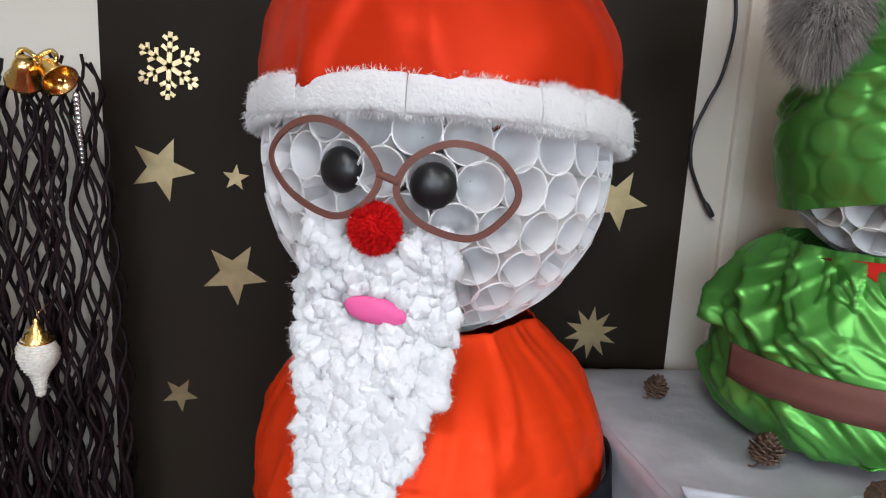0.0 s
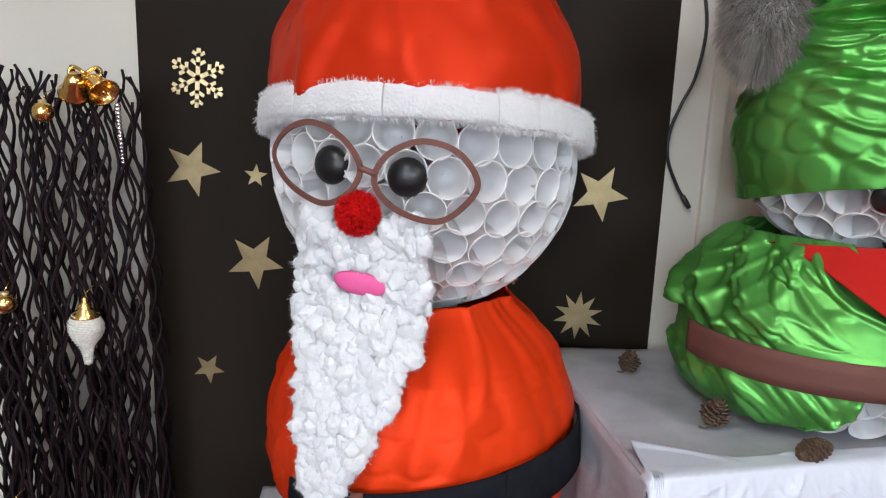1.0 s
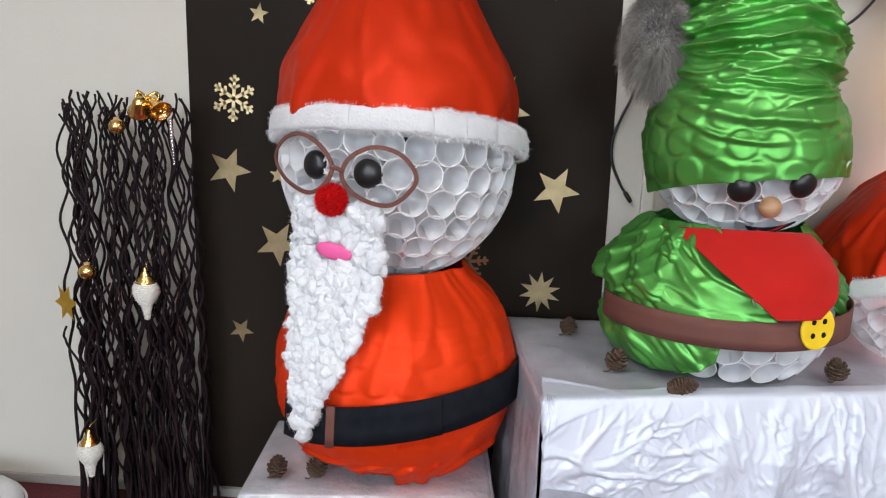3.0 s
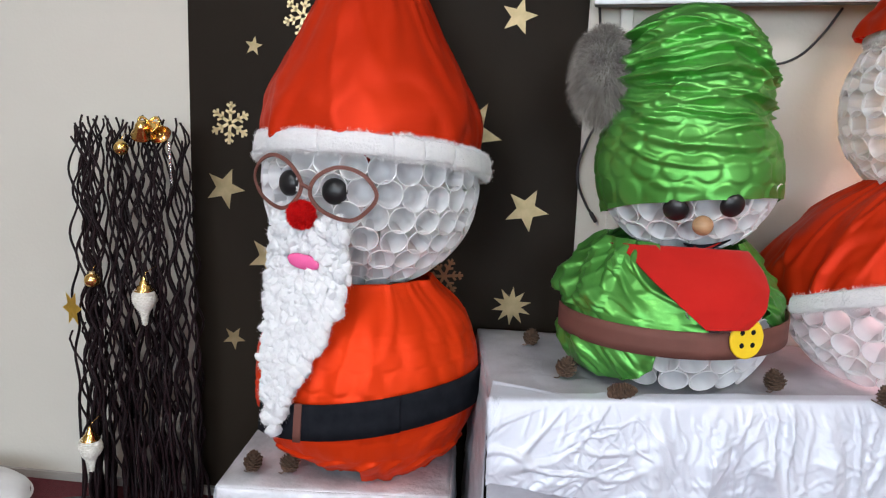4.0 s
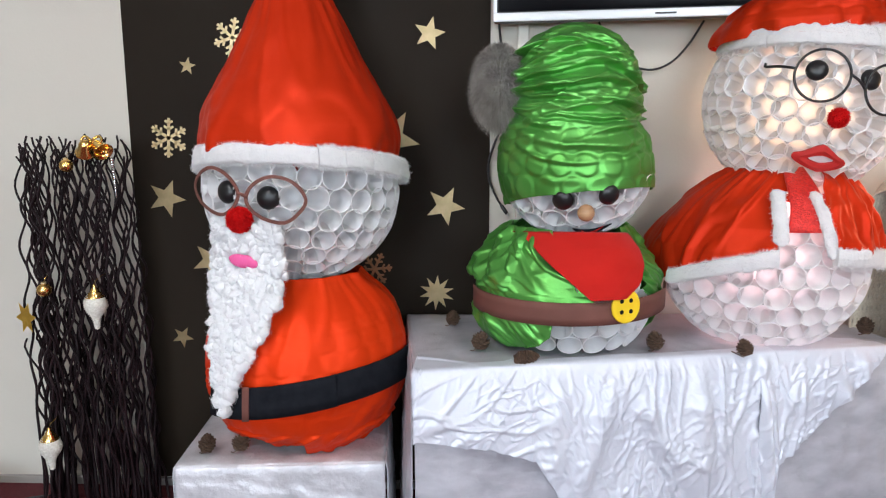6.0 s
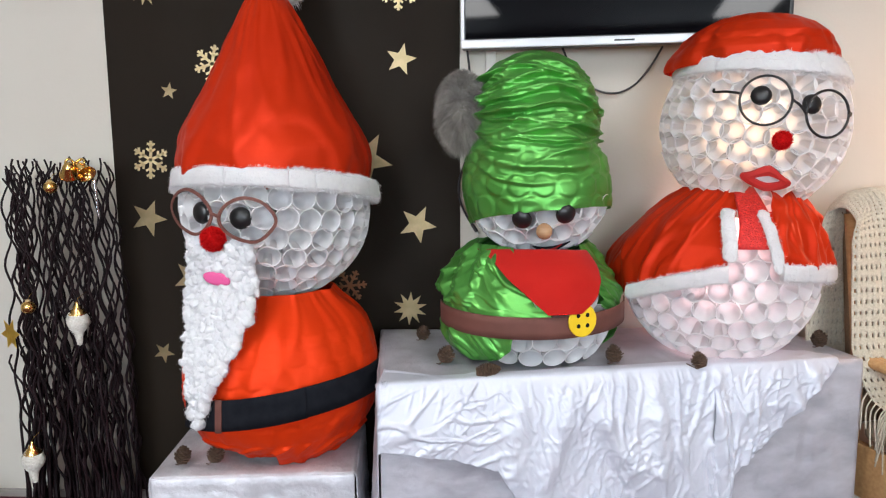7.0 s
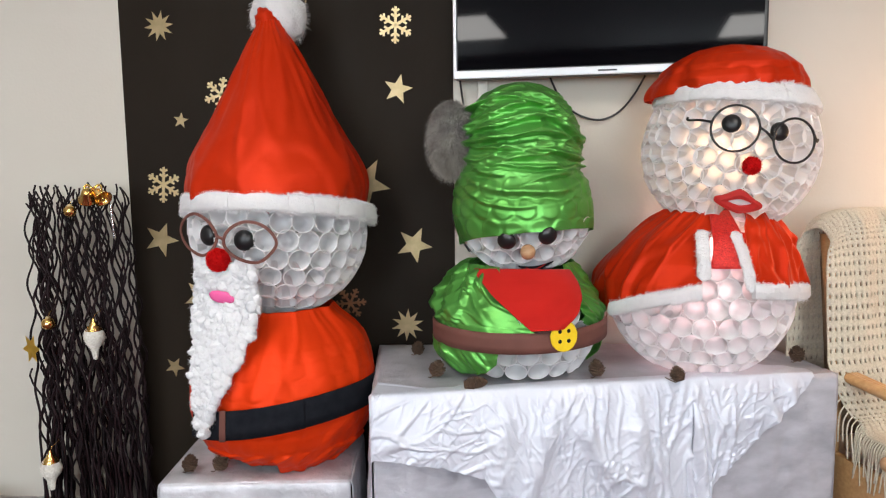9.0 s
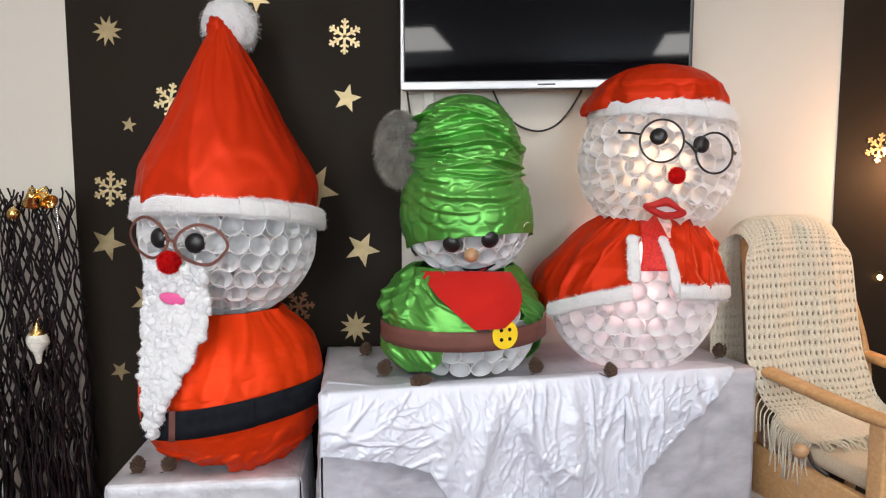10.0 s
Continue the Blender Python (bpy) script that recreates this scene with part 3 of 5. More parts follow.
solid(part("buckle_strip", belt(BODY_C, lambda az: 0.3028, belt_z, 0.088, -19.5, -15.8, -0.08), BROWN_FOAM, tall_belt, "narrow brown foam buckle strip"), 0.003, 1)

# ---------- stool and table with their cloths ----------
STOOL = [Vector((-0.257, 0.887, 0)), Vector((0.293, 0.935, 0)), Vector((0.262, 1.30, 0)), Vector((-0.287, 1.26, 0))]


def draped(corners, top, bottom, wave, seed, cell=0.012):
    """A cloth over a block: flat top, and hanging sides with folds down to bottom."""
    verts, faces = [], []
    a, b, c, d = corners
    nu = int((b - a).length / cell)
    nv = int((d - a).length / cell)

    def top_at(u, v):
        p = a * (1 - u) * (1 - v) + b * u * (1 - v) + c * u * v + d * (1 - u) * v
        edge = min(u, 1 - u, v, 1 - v) * 14
        z = top + 0.0016 * n3(p.x * 30 + seed, p.y * 30, 2) + 0.0030 * math.exp(-((u - 0.60) / 0.005) ** 2) + 0.0022 * crease(p.x * 5 + seed, p.y * 7, 4, 0.12) - (0.004 * (1 - edge) if edge < 1 else 0)
        return Vector((p.x, p.y, z))

    geo = [sheet(nu, nv, top_at)]
    for p, q in ((a, b), (b, c), (d, a)):
        out = (q - p).normalized().cross(Vector((0, 0, 1)))
        n = max(20, int((q - p).length / (cell * 0.6)))

        def side(u, v, p=p, q=q, out=out):
            e = p * (1 - u) + q * u
            k = wave * v ** 0.8 * (0.6 + ridge(e.x * 7 + seed, e.y * 7, v * 0.7)) + 0.005 * n3(e.x * 26, e.y * 26 + seed, v * 16) * min(1, v * 8)
            k *= min(1, 12 * min(u, 1 - u) + 0.05)
            return Vector((e.x, e.y, top - 0.004 + (bottom - top) * v)) + out * (k + 0.004 * min(1, v * 20))

        geo.append(sheet(n, 40, side))
    return join(*geo)


solid(solo("stool_cover", draped(STOOL, STOOL_Z, FLOOR_Z + 0.006, 0.010, 3), LAME, "crinkled silver cloth covering a low square stool", "stool cover"), 0.003)
TABLE = [Vector((0.382, 0.816, 0)), Vector((1.722, 1.083, 0)), Vector((1.635, 1.445, 0)), Vector((0.315, 1.40, 0))]
solid(solo("tablecloth", draped(TABLE, TABLE_Z, FLOOR_Z + 0.006, 0.022, 8), ORGANZA, "silvery white organza tablecloth reaching down the table", "tablecloth"), 0.003)

FRONT_DIR = (TABLE[1] - TABLE[0]).normalized()
FRONT_OUT = FRONT_DIR.cross(Vector((0, 0, 1)))


def pulled(x, y, angle, freq, long, seed, w):
    """Narrow creases that run along one direction, 0 to 1."""
    a = radians(angle)
    along, across = x * math.cos(a) + y * math.sin(a), y * math.cos(a) - x * math.sin(a)
    return crease(across * freq + seed, along * freq * long, seed * 1.7, w) * min(1.0, max(0.0, 0.6 + 1.4 * n3(x * 6 + seed, y * 6, 3)))


def satin_drape(drop, s0, s1, back, seed, lift):
    """A loose cloth that lies over the table's front edge and hangs by drop(s) below it."""
    nu, nv = int((s1 - s0) / 0.0035), 130

    def fn(u, v):
        s = s0 + (s1 - s0) * u
        hang = drop(s)
        b = back(s)
        l = -b + (b + hang) * v
        base = TABLE[0] + FRONT_DIR * s
        if s < 0:
            base = base + FRONT_OUT * s * 0.4 + Vector((0, 0, 1.2 * s))
        if l < 0:
            return base + FRONT_OUT * l + Vector((0, 0, TABLE_Z + lift + 0.003 + 0.004 * pulled(s, l, 20, 16, 0.3, seed, 0.2) * min(1, -l / 0.02)))
        deep = min(1, l / 0.12)
        slant = s + 0.5 * l * max(-0.3, min(1.0, 1.1 - 2.0 * s))
        straight = min(1.0, max(0.0, (s - 0.25) / 0.25))
        k = 0.012 * deep * ridge(slant * 4 + seed, l * 0.8, 1)
        k += 0.018 * straight * deep * crease(slant * 5.5 + 3, l * 0.8 + seed, 4, 0.16)
        near = min(1, l / 0.03)
        k += 0.8 * near * (1 - straight) * (0.010 * pulled(s, -l, 38, 13, 0.30, seed, 0.13) + 0.008 * pulled(s, -l, 12, 15, 0.35, seed + 4, 0.12) + 0.005 * pulled(s, -l, 62, 26, 0.35, seed + 7, 0.14))
        k += 0.9 * near * straight * (0.012 * pulled(s, -l, 84, 12, 0.22, seed, 0.13) + 0.008 * pulled(s, -l, 100, 18, 0.28, seed + 4, 0.13) + 0.005 * pulled(s, -l, 64, 27, 0.35, seed + 7, 0.14))
        k += near * (0.0035 * pulled(s, -l, 28, 42, 0.4, seed + 9, 0.16) + 0.003 * pulled(s, -l, 115, 44, 0.4, seed + 2, 0.16))
        k += 0.014 * deep
        round_edge = 0.010 * (1 - math.exp(-l * 60))
        return base + FRONT_OUT * (round_edge + k + lift) + Vector((0, 0, TABLE_Z + lift + 0.003 - l + 0.006 * math.exp(-l * 60) - 0.006))

    return sheet(nu, nv, fn)


LOWER = [(-0.05, 0.15), (0.02, 0.165), (0.18, 0.195), (0.30, 0.235), (0.34, 0.30), (0.42, 0.45), (0.95, 0.47)]
solid(solo("satin_runner", satin_drape(lambda s: table_value(LOWER, s) + 0.006 * n3(s * 30, 2, 1), -0.008, 0.955, lambda s: table_value([(0.0, 0.012), (0.02, 0.10), (0.08, 0.07), (0.16, 0.03)], s), 2, 0.006), WHITE_SATIN, "crumpled white satin cloth hanging over the table edge", "satin cloth"), 0.0015)
solid(solo("satin_runner", satin_drape(lambda s: table_value([(0.90, 0.42), (0.97, 0.29), (1.28, 0.012)], s) + 0.004 * n3(s * 30, 7, 1), 0.90, 1.285, lambda s: table_value([(0.9, 0.03), (1.05, 0.16), (1.285, 0.03)], s), 11, 0.003), WHITE_SATIN, "white satin corner hanging diagonally off the table", "satin cloth"), 0.0015)

# ---------- the small snowman in green ----------
ELF_C, ELF_R = (0.803, 1.119, 1.223), 0.204
ELF_B, ELF_BR = (0.790, 1.130, 0.895), 0.238
elf = thing("cup_snowman", ELF_B[0], ELF_B[1], TABLE_Z, "small snowman of white plastic cups in green satin, on table", "snowman")


def elf_brim(az):
    a = (az + 180) % 360 - 180
    return table_value([(-180, 1.09), (-91, 1.106), (-40, 1.142), (0, 1.160), (40, 1.166), (72, 1.160), (120, 1.13), (180, 1.09)], a)


RNG = random.Random(77)
HAT_FOLDS = [(1.322 + 0.021 * k + RNG.uniform(-0.008, 0.008), RNG.uniform(-0.040, 0.040), RNG.uniform(0, 360), RNG.uniform(0.0045, 0.012), RNG.uniform(0.014, 0.034)) for k in range(13)] + [(1.19 + 0.034 * k, RNG.uniform(-0.015, 0.015), RNG.uniform(0, 360), RNG.uniform(0.006, 0.011), RNG.uniform(0.004, 0.008)) for k in range(3)]


def elf_hat():
    radius = [(1.10, 0.190), (1.15, 0.206), (1.22, 0.213), (1.30, 0.197), (1.34, 0.182), (1.40, 0.182), (1.46, 0.172), (1.51, 0.152), (1.55, 0.118), (1.575, 0.07), (1.587, 0.02), (1.588, 0.002)]

    def fn(u, v):
        az = 360 * u
        d = aim(az, 0)
        low = elf_brim(az)
        e = 1 - (1 - v) ** 1.5 if v > 0.6 else v * (1 - 0.4 ** 1.5) / 0.6
        z = low + (1.588 - low) * e
        r = soft_value(radius, z) if z < 1.5 else table_value(radius, z)
        pull = math.exp(-((((az - 78 + 180) % 360) - 180) / 40) ** 2)
        tuck = math.exp(-((((az + 76 + 180) % 360) - 180) / 36) ** 2)
        mid = math.exp(-((z - 1.41) / 0.10) ** 2)
        fold = 0.006 * n3(d.x * 2.4, d.y * 2.4, z * 12) - 0.006
        for zc, rise, phase, width, size in HAT_FOLDS:
            line = zc + rise * math.sin(radians(az + phase)) + 0.008 * n3(d.x * 2.2 + zc * 9, d.y * 2.2, 1)
            line += (1.338 - line) * 0.6 * pull + (1.41 - line) * 0.4 * tuck
            k = (z - line) / width
            if -3 < k < 3:
                fold += size * max(0.0, 0.45 + 1.5 * n3(d.x * 1.3, d.y * 1.3 + zc * 30, 4)) * (math.exp(-k * k) - 0.55 * math.exp(-(k + 1.5) ** 2))
        fold = max(-0.016, min(0.026, fold)) * (1 - 0.5 * pull)
        fold += 0.006 * crease(d.x * 1.6 + 1, d.y * 1.6, z * 30 - d.x * 1.5, 0.2) * min(1, mid * 1.5) + 0.004 * crease(d.x * 2.6 + 1, d.y * 2.6, z * 52 + d.x * 2, 0.22) * max(0.0, min(1.0, (z - 1.31) / 0.03))
        fold -= 0.012 * pull * math.exp(-((z - 1.335) / 0.03) ** 2)
        fold += 0.0030 * cup_print(az, math.degrees(math.atan2(z - ELF_C[2], 0.2)), 18) * (1 if z < 1.33 else 0)
        fold += 0.004 * ridge(d.x * 3, d.y * 3, z * 24) * max(0, 1 - (z - low) / 0.05)
        sx = 0.012 * math.sin((z - 1.15) * 5)
        return Vector((ELF_C[0] - sx, ELF_C[1], 0)) + d * max(0.001, r + fold) + Vector((0, 0, z))

    return sheet(240, 210, fn, True)


elf_h = part("hat", elf_hat(), GREEN_SATIN, elf, "tall gathered green satin hat")
RNG = random.Random(9)
part("pompom", pompom(0.078, 17000, 0.034, RNG, (0.592, 1.085, 1.425), (0.80, 0.85, 1.45), 0.0007, 0.35), FUR, elf_h, "large grey fur pompom")
cup_ball(elf, ELF_C, ELF_R, 17.6, -23.4, 0.0, -8.0, lambda az, el, p: p.z < elf_brim(az) + 0.006 and el > -78, RNG)
eye(elf, ELF_C, ELF_R + 0.006, -17.1, -24.5, 0.0265)
eye(elf, ELF_C, ELF_R + 0.006, 16.4, -20.4, 0.0265)
part("nose", ball(0.0215, 3, 0.0, 1, 0, (1, 1, 1), Matrix.Translation(on_ball(ELF_C, ELF_R + 0.012, 0.7, -33.4))), WOOD_BALL, elf, "round wooden bead nose")


def smile(c, r, a0, a1, e0, sag, h, lift=0.006):
    """A flat curved mouth shape on a ball."""
    def fn(u, v):
        az = a0 + (a1 - a0) * u
        mid = math.sin(math.pi * u)
        return on_ball(c, r + lift, az, e0 + 5 * u - sag * mid + h * mid * (v - 0.5))
    return sheet(18, 4, fn)


mouth = solid(part("mouth", smile(ELF_C, ELF_R, -10, 32, -51, 9, 11, 0.006), BLACK_FOAM, elf, "dark felt mouth with a red tongue"), 0.003, 1)
solid(part("tongue", smile(ELF_C, ELF_R, 0, 22, -52.5, 8, 7, 0.0095), RED_FELT, mouth, "red felt tongue"), 0.002, 1)
cup_ball(elf, ELF_B, ELF_BR, 15.6, -19, 4, 0.0, lambda az, el, p: p.z > TABLE_Z + 0.012 and el < 22 and -70 < az < 110 and (el < -8 or -8 < az < 48), RNG)




def elf_coat():
    """Green cloth over the back and one shoulder, open in front."""
    def fn(u, v):
        a_open = table_value([(0, -34), (0.05, -24), (0.14, -17), (0.28, -15), (0.42, 8), (0.62, 2), (0.80, -12), (1, -22)], v)
        a_far = table_value([(0, 100), (0.3, 88), (0.42, 62), (0.5, 46), (0.7, 44), (1, 54)], v)
        start, stop = -360 + a_far, a_open
        az = stop + (start - stop) * u
        d = aim(az, 0)
        zb = TABLE_Z + 0.012 + 0.018 * max(0, 1 - u * 7)
        z = zb + (1.055 - zb) * v
        r = soft_value([(TABLE_Z, 0.185), (0.745, 0.215), (0.77, 0.238), (0.816, 0.254), (0.866, 0.252), (0.916, 0.248), (0.95, 0.234), (1.0, 0.200), (1.04, 0.168), (1.076, 0.140)], z)
        left = max(0.0, min(1.0, (-az - 20) / 40)) * max(0.0, min(1.0, (170 + az) / 30))
        # long folds run from the shoulder down across the front, with finer ones between
        arc = radians(az) * 0.25
        c, along = 0.80 * z + 0.60 * arc, 0.60 * z - 0.80 * arc
        w = 0.035 * n3(along * 5 + 3, c * 6, 1)
        fold = 0.026 * (crease((c + w) * 9, along * 2.2, 3, 0.20) - 0.3) + 0.016 * (crease((c + w) * 19 + 7, along * 4.0, 8, 0.22) - 0.3)
        fold += 0.008 * crease((c + w) * 36, along * 9, 5, 0.22) + 0.008 * n3(arc * 8, z * 9, 6) + 0.006 * left * crease(along * 24, c * 8, 2, 0.3)
        if z < 0.84:
            fold = 0.45 * fold + 0.010 * left * math.sin(math.pi * min(1, (0.84 - z) / 0.11)) + 0.004 * ridge(arc * 16, z * 7, 2)
        fold *= 1 - 0.6 * max(0.0, min(1.0, (z - 1.03) / 0.03))
        if az > -45 and z > 0.90:
            fold = 0.5 * fold - 0.004
        fold *= 1 - 0.85 * math.exp(-((z - 0.866) / 0.030) ** 2)
        fold = min(fold, 0.004) if abs(z - 0.866) < 0.034 else fold
        fold += 0.006 * math.exp(-(u / 0.012) ** 2)
        return Vector((ELF_B[0], ELF_B[1], 0)) + d * (r + fold) + Vector((0, 0, z))

    return sheet(300, 130, fn)


solid(part("coat", elf_coat(), GREEN_SATIN, elf, "green satin coat, open in front"), 0.002)


def bandana():
    """A triangular red neckcloth lying on the chest."""
    def fn(u, v):
        w = 1 - v
        lo, hi = -68 + 72 * v ** 0.45, table_value([(0, 57), (0.4, 45), (0.7, 36), (1, 23)], v)
        az = lo + (hi - lo) * u
        fold = 0.005 * ridge(u * 2.2, v * 2.5 + u, 2) * (1 - 0.4 * v)
        r = table_value([(0, 0.140), (0.25, 0.186), (0.5, 0.220), (0.75, 0.241), (1, 0.252)], v) + 0.024
        z = 1.052 - 0.152 * v - 0.012 * w * abs(2 * u - 1) ** 2
        return Vector((ELF_B[0], ELF_B[1], z)) + aim(az, 0) * (r + fold)
    return sheet(50, 40, fn)


solid(part("neckerchief", bandana(), RED_FELT, elf, "red triangular neckerchief"), 0.002)


def elf_belt_z(az):
    return 0.866 + 0.006 * math.sin(radians(az)) - 0.004 * math.cos(radians(az))


elf_belt = solid(part("belt", belt(ELF_B, lambda az: 0.262, elf_belt_z, 0.058, -84, 84, 0.0), BROWN_FOAM, elf, "brown foam belt"), 0.003, 1)


def button_geo():
    """A thick disc with four holes."""
    bm = bmesh.new()
    n = 40
    holes = [Vector((x * 0.0135, y * 0.0135)) for x in (-1, 1) for y in (-1, 1)]
    rings = [(0.0385, 0.0), (0.0412, 0.0015), (0.0412, 0.005), (0.0390, 0.0065)]
    rows = [[bm.verts.new((r * math.cos(2 * math.pi * i / n) * (1 + 0.012 * math.sin(i * 1.7)), r * math.sin(2 * math.pi * i / n) * 1.04, z)) for i in range(n)] for r, z in rings]
    for p, q in zip(rows, rows[1:]):
        for i in range(n):
            bm.faces.new((p[i], p[(i + 1) % n], q[(i + 1) % n], q[i]))
    bm.faces.new(rows[-1])
    bm.faces.new(list(reversed(rows[0])))
    return bm, holes


geo, holes = button_geo()
seat = facing(Vector((ELF_B[0], ELF_B[1], 0.880)) + aim(24.0, 0) * 0.2655, aim(24.0, 2))
button = part("button", geo, YELLOW, elf_belt, "large yellow foam button", smooth=False, at=seat)
for x, y in holes:
    part("button_hole", join(lathe([(0.0001, 0.0072), (0.0054, 0.0072), (0.0058, 0.0064)], 14, Matrix.Translation((x, y, 0)))), BLACK_FOAM, elf_belt, at=seat)

# ---------- the snowwoman with spectacles ----------
RNG = random.Random(21)
GR_C, GR_R = (1.427, 1.200, 1.378), 0.251
GR_B, GR_BR = (1.350, 1.200, 0.958), 0.274
lady = thing("cup_snowman", GR_B[0], GR_B[1], TABLE_Z, "lit snowwoman of white plastic cups in red cap and cape", "snowman")


def lady_brim(az):
    return 1.527 - 0.030 * math.sin(radians(az + 20)) * 0.6 + 0.012 * math.cos(radians(az))


def lady_brim_r(az):
    return math.sqrt(GR_R ** 2 - (lady_brim(az) - GR_C[2]) ** 2) + 0.013


cup_ball(lady, GR_C, GR_R, 13.1, 13.0, -17.4, 11.0, lambda az, el, p: p.z < lady_brim(az) + 0.012 and el > -70 and p.y < 1.40, RNG)
cup_ball(lady, GR_B, GR_BR, 12.9, -3, -6, 0.0, lambda az, el, p: p.z > TABLE_Z + 0.024 and p.y < 1.36 and (el < 11 or (el < 34 and -13 < az < 9)), RNG)


def lady_hat():
    radius = [(1.50, 0.200), (1.54, 0.203), (1.58, 0.202), (1.62, 0.185), (1.65, 0.150), (1.675, 0.095), (1.688, 0.04), (1.690, 0.002)]

    def fn(u, v):
        az = 360 * u
        d = aim(az, 0)
        low = lady_brim(az)
        e = math.sin(v * math.pi / 2)
        z = low + (1.690 - low) * e
        r = table_value(radius, z)
        droop = math.exp(-((((az + 96 + 180) % 360) - 180) / 26) ** 2) * math.exp(-((z - 1.555) / 0.045) ** 2)
        fold = 0.010 * ridge(d.x * 2.4, d.y * 2.4 + 7, z * 3) * (1 - 0.4 * v) + 0.005 * n3(d.x * 7, d.y * 7, z * 18) + 0.035 * droop
        fold += 0.003 * cup_print(az, math.degrees(math.asin(min(1, (z - GR_C[2]) / 0.32))), 14.4)
        return Vector((GR_C[0] - 0.002, GR_C[1], 0)) + d * max(0.001, r + fold * (1 if v < 0.97 else 0)) + Vector((0, 0, z - 0.012 * droop))

    return sheet(130, 70, fn, True)


lady_cap = part("hat", lady_hat(), RED_SATIN, lady, "round red satin cap")
edges = [-104, -84, -66, -48, -32, -16, 2, 20, 38, 58, 82]
for a, b in zip(edges, edges[1:]):
    wadding(lady, "brim_piece", GR_C, a, b, 0.056, 0.030, lady_brim_r, lambda az: lady_brim(az) + 0.003, RNG, 0.45, 420)
eye(lady, GR_C, GR_R + 0.003, -17.6, 15.8, 0.0255)
eye(lady, GR_C, GR_R + 0.003, 11.0, 10.2, 0.0255)
part("nose", pompom(0.026, 1500, 0.007, RNG, on_ball(GR_C, GR_R + 0.012, -5.7, -9.8), (1, 0.9, 1), 0.0009, 0.0), YARN, lady, "red yarn pompom nose")


def wire_ring(az, el, r, spin):
    m2 = facing(on_ball(GR_C, GR_R + 0.026, az, el), aim(az * 0.8 - 4, el * 0.6))
    return [m2 @ Vector((r * math.cos(a), r * math.sin(a) * 1.02, 0)) for a in (2 * math.pi * i / 40 for i in range(41))]


left_ring, right_ring = wire_ring(-15.8, 11.4, 0.0605, 0), wire_ring(16.6, 4.0, 0.0575, 0)
specs = part("glasses", tube(left_ring, 0.0032, 8), BLACK, lady, "round black wire spectacles")
part("rim", tube(right_ring, 0.0032, 8), BLACK, specs)
part("bridge", tube(smooth_line([left_ring[0], (left_ring[0] + right_ring[20]) / 2 + Vector((0, -0.004, 0.003)), right_ring[20]], 6), 0.0032, 8), BLACK, specs)
part("temple", tube(smooth_line([left_ring[18], on_ball(GR_C, GR_R + 0.02, -36, 17.5), on_ball(GR_C, GR_R + 0.012, -44, 18.6), on_ball(GR_C, GR_R + 0.012, -44.6, 20.5)], 6), 0.0034, 8), BLACK, specs)
part("temple", tube(smooth_line([right_ring[3], on_ball(GR_C, GR_R + 0.022, 35, 4), on_ball(GR_C, GR_R + 0.02, 37, 5)], 6), 0.0034, 8), BLACK, specs)


def lips():
    """A closed pair of lips with an open middle, on the ball of the head."""
    outer, inner = [], []
    n = 48
    for i in range(n):
        a = 2 * math.pi * i / n
        c, s = math.cos(a), math.sin(a)
        top = 1 + 0.22 * math.cos(2 * (a - math.pi / 2) * 2) if s > 0 else 1.0
        w = 17.5 * c
        h = 8.0 * s * top * (1 - 0.35 * abs(c)) - 3.0 * c
        outer.append((-10.2 + w, -34.6 + h))
        inner.append((-9.6 + 8.5 * c, -34.2 + 2.9 * s * (1 - 0.4 * abs(c)) - 1.2 * c))
    bm = bmesh.new()
    layers = []
    for lift in (0.004, 0.010):
        o = [bm.verts.new(on_ball(GR_C, GR_R + lift, *p)) for p in outer]
        mid = [bm.verts.new(on_ball(GR_C, GR_R + lift + 0.003, (p[0] + q[0]) / 2, (p[1] + q[1]) / 2)) for p, q in zip(outer, inner)]
        q = [bm.verts.new(on_ball(GR_C, GR_R + lift, *p)) for p in inner]
        layers.append((o, mid, q))
    for i in range(n):
        k = (i + 1) % n
        for o, mid, q in layers:
            bm.faces.new((o[i], o[k], mid[k], mid[i]))
            bm.faces.new((mid[i], mid[k], q[k], q[i]))
        for j in (0, 2):
            bm.faces.new((layers[0][j][i], layers[0][j][k], layers[1][j][k], layers[1][j][i]))
    bmesh.ops.recalc_face_normals(bm, faces=bm.faces)
    return bm


lip_ob = part("mouth", lips(), LIP, lady, "red foam lips, slightly open", smooth=False)


def teeth():
    return sheet(12, 4, lambda u, v: on_ball(GR_C, GR_R + 0.003, -9.6 + 17 * (u - 0.5), -34.2 + 7 * (v - 0.5) - 2.2 * (u - 0.5)))


solid(part("teeth", teeth(), WHITE_CLOTH, lip_ob, "white gap between the lips"), 0.002)


def cape_hem(az):
    return table_value([(-150, 0.86), (-105, 0.865), (-66, 0.918), (-40, 0.962), (-13, 1.000), (10, 1.000), (38, 0.985), (60, 0.975), (110, 0.96), (150, 0.92)], az)


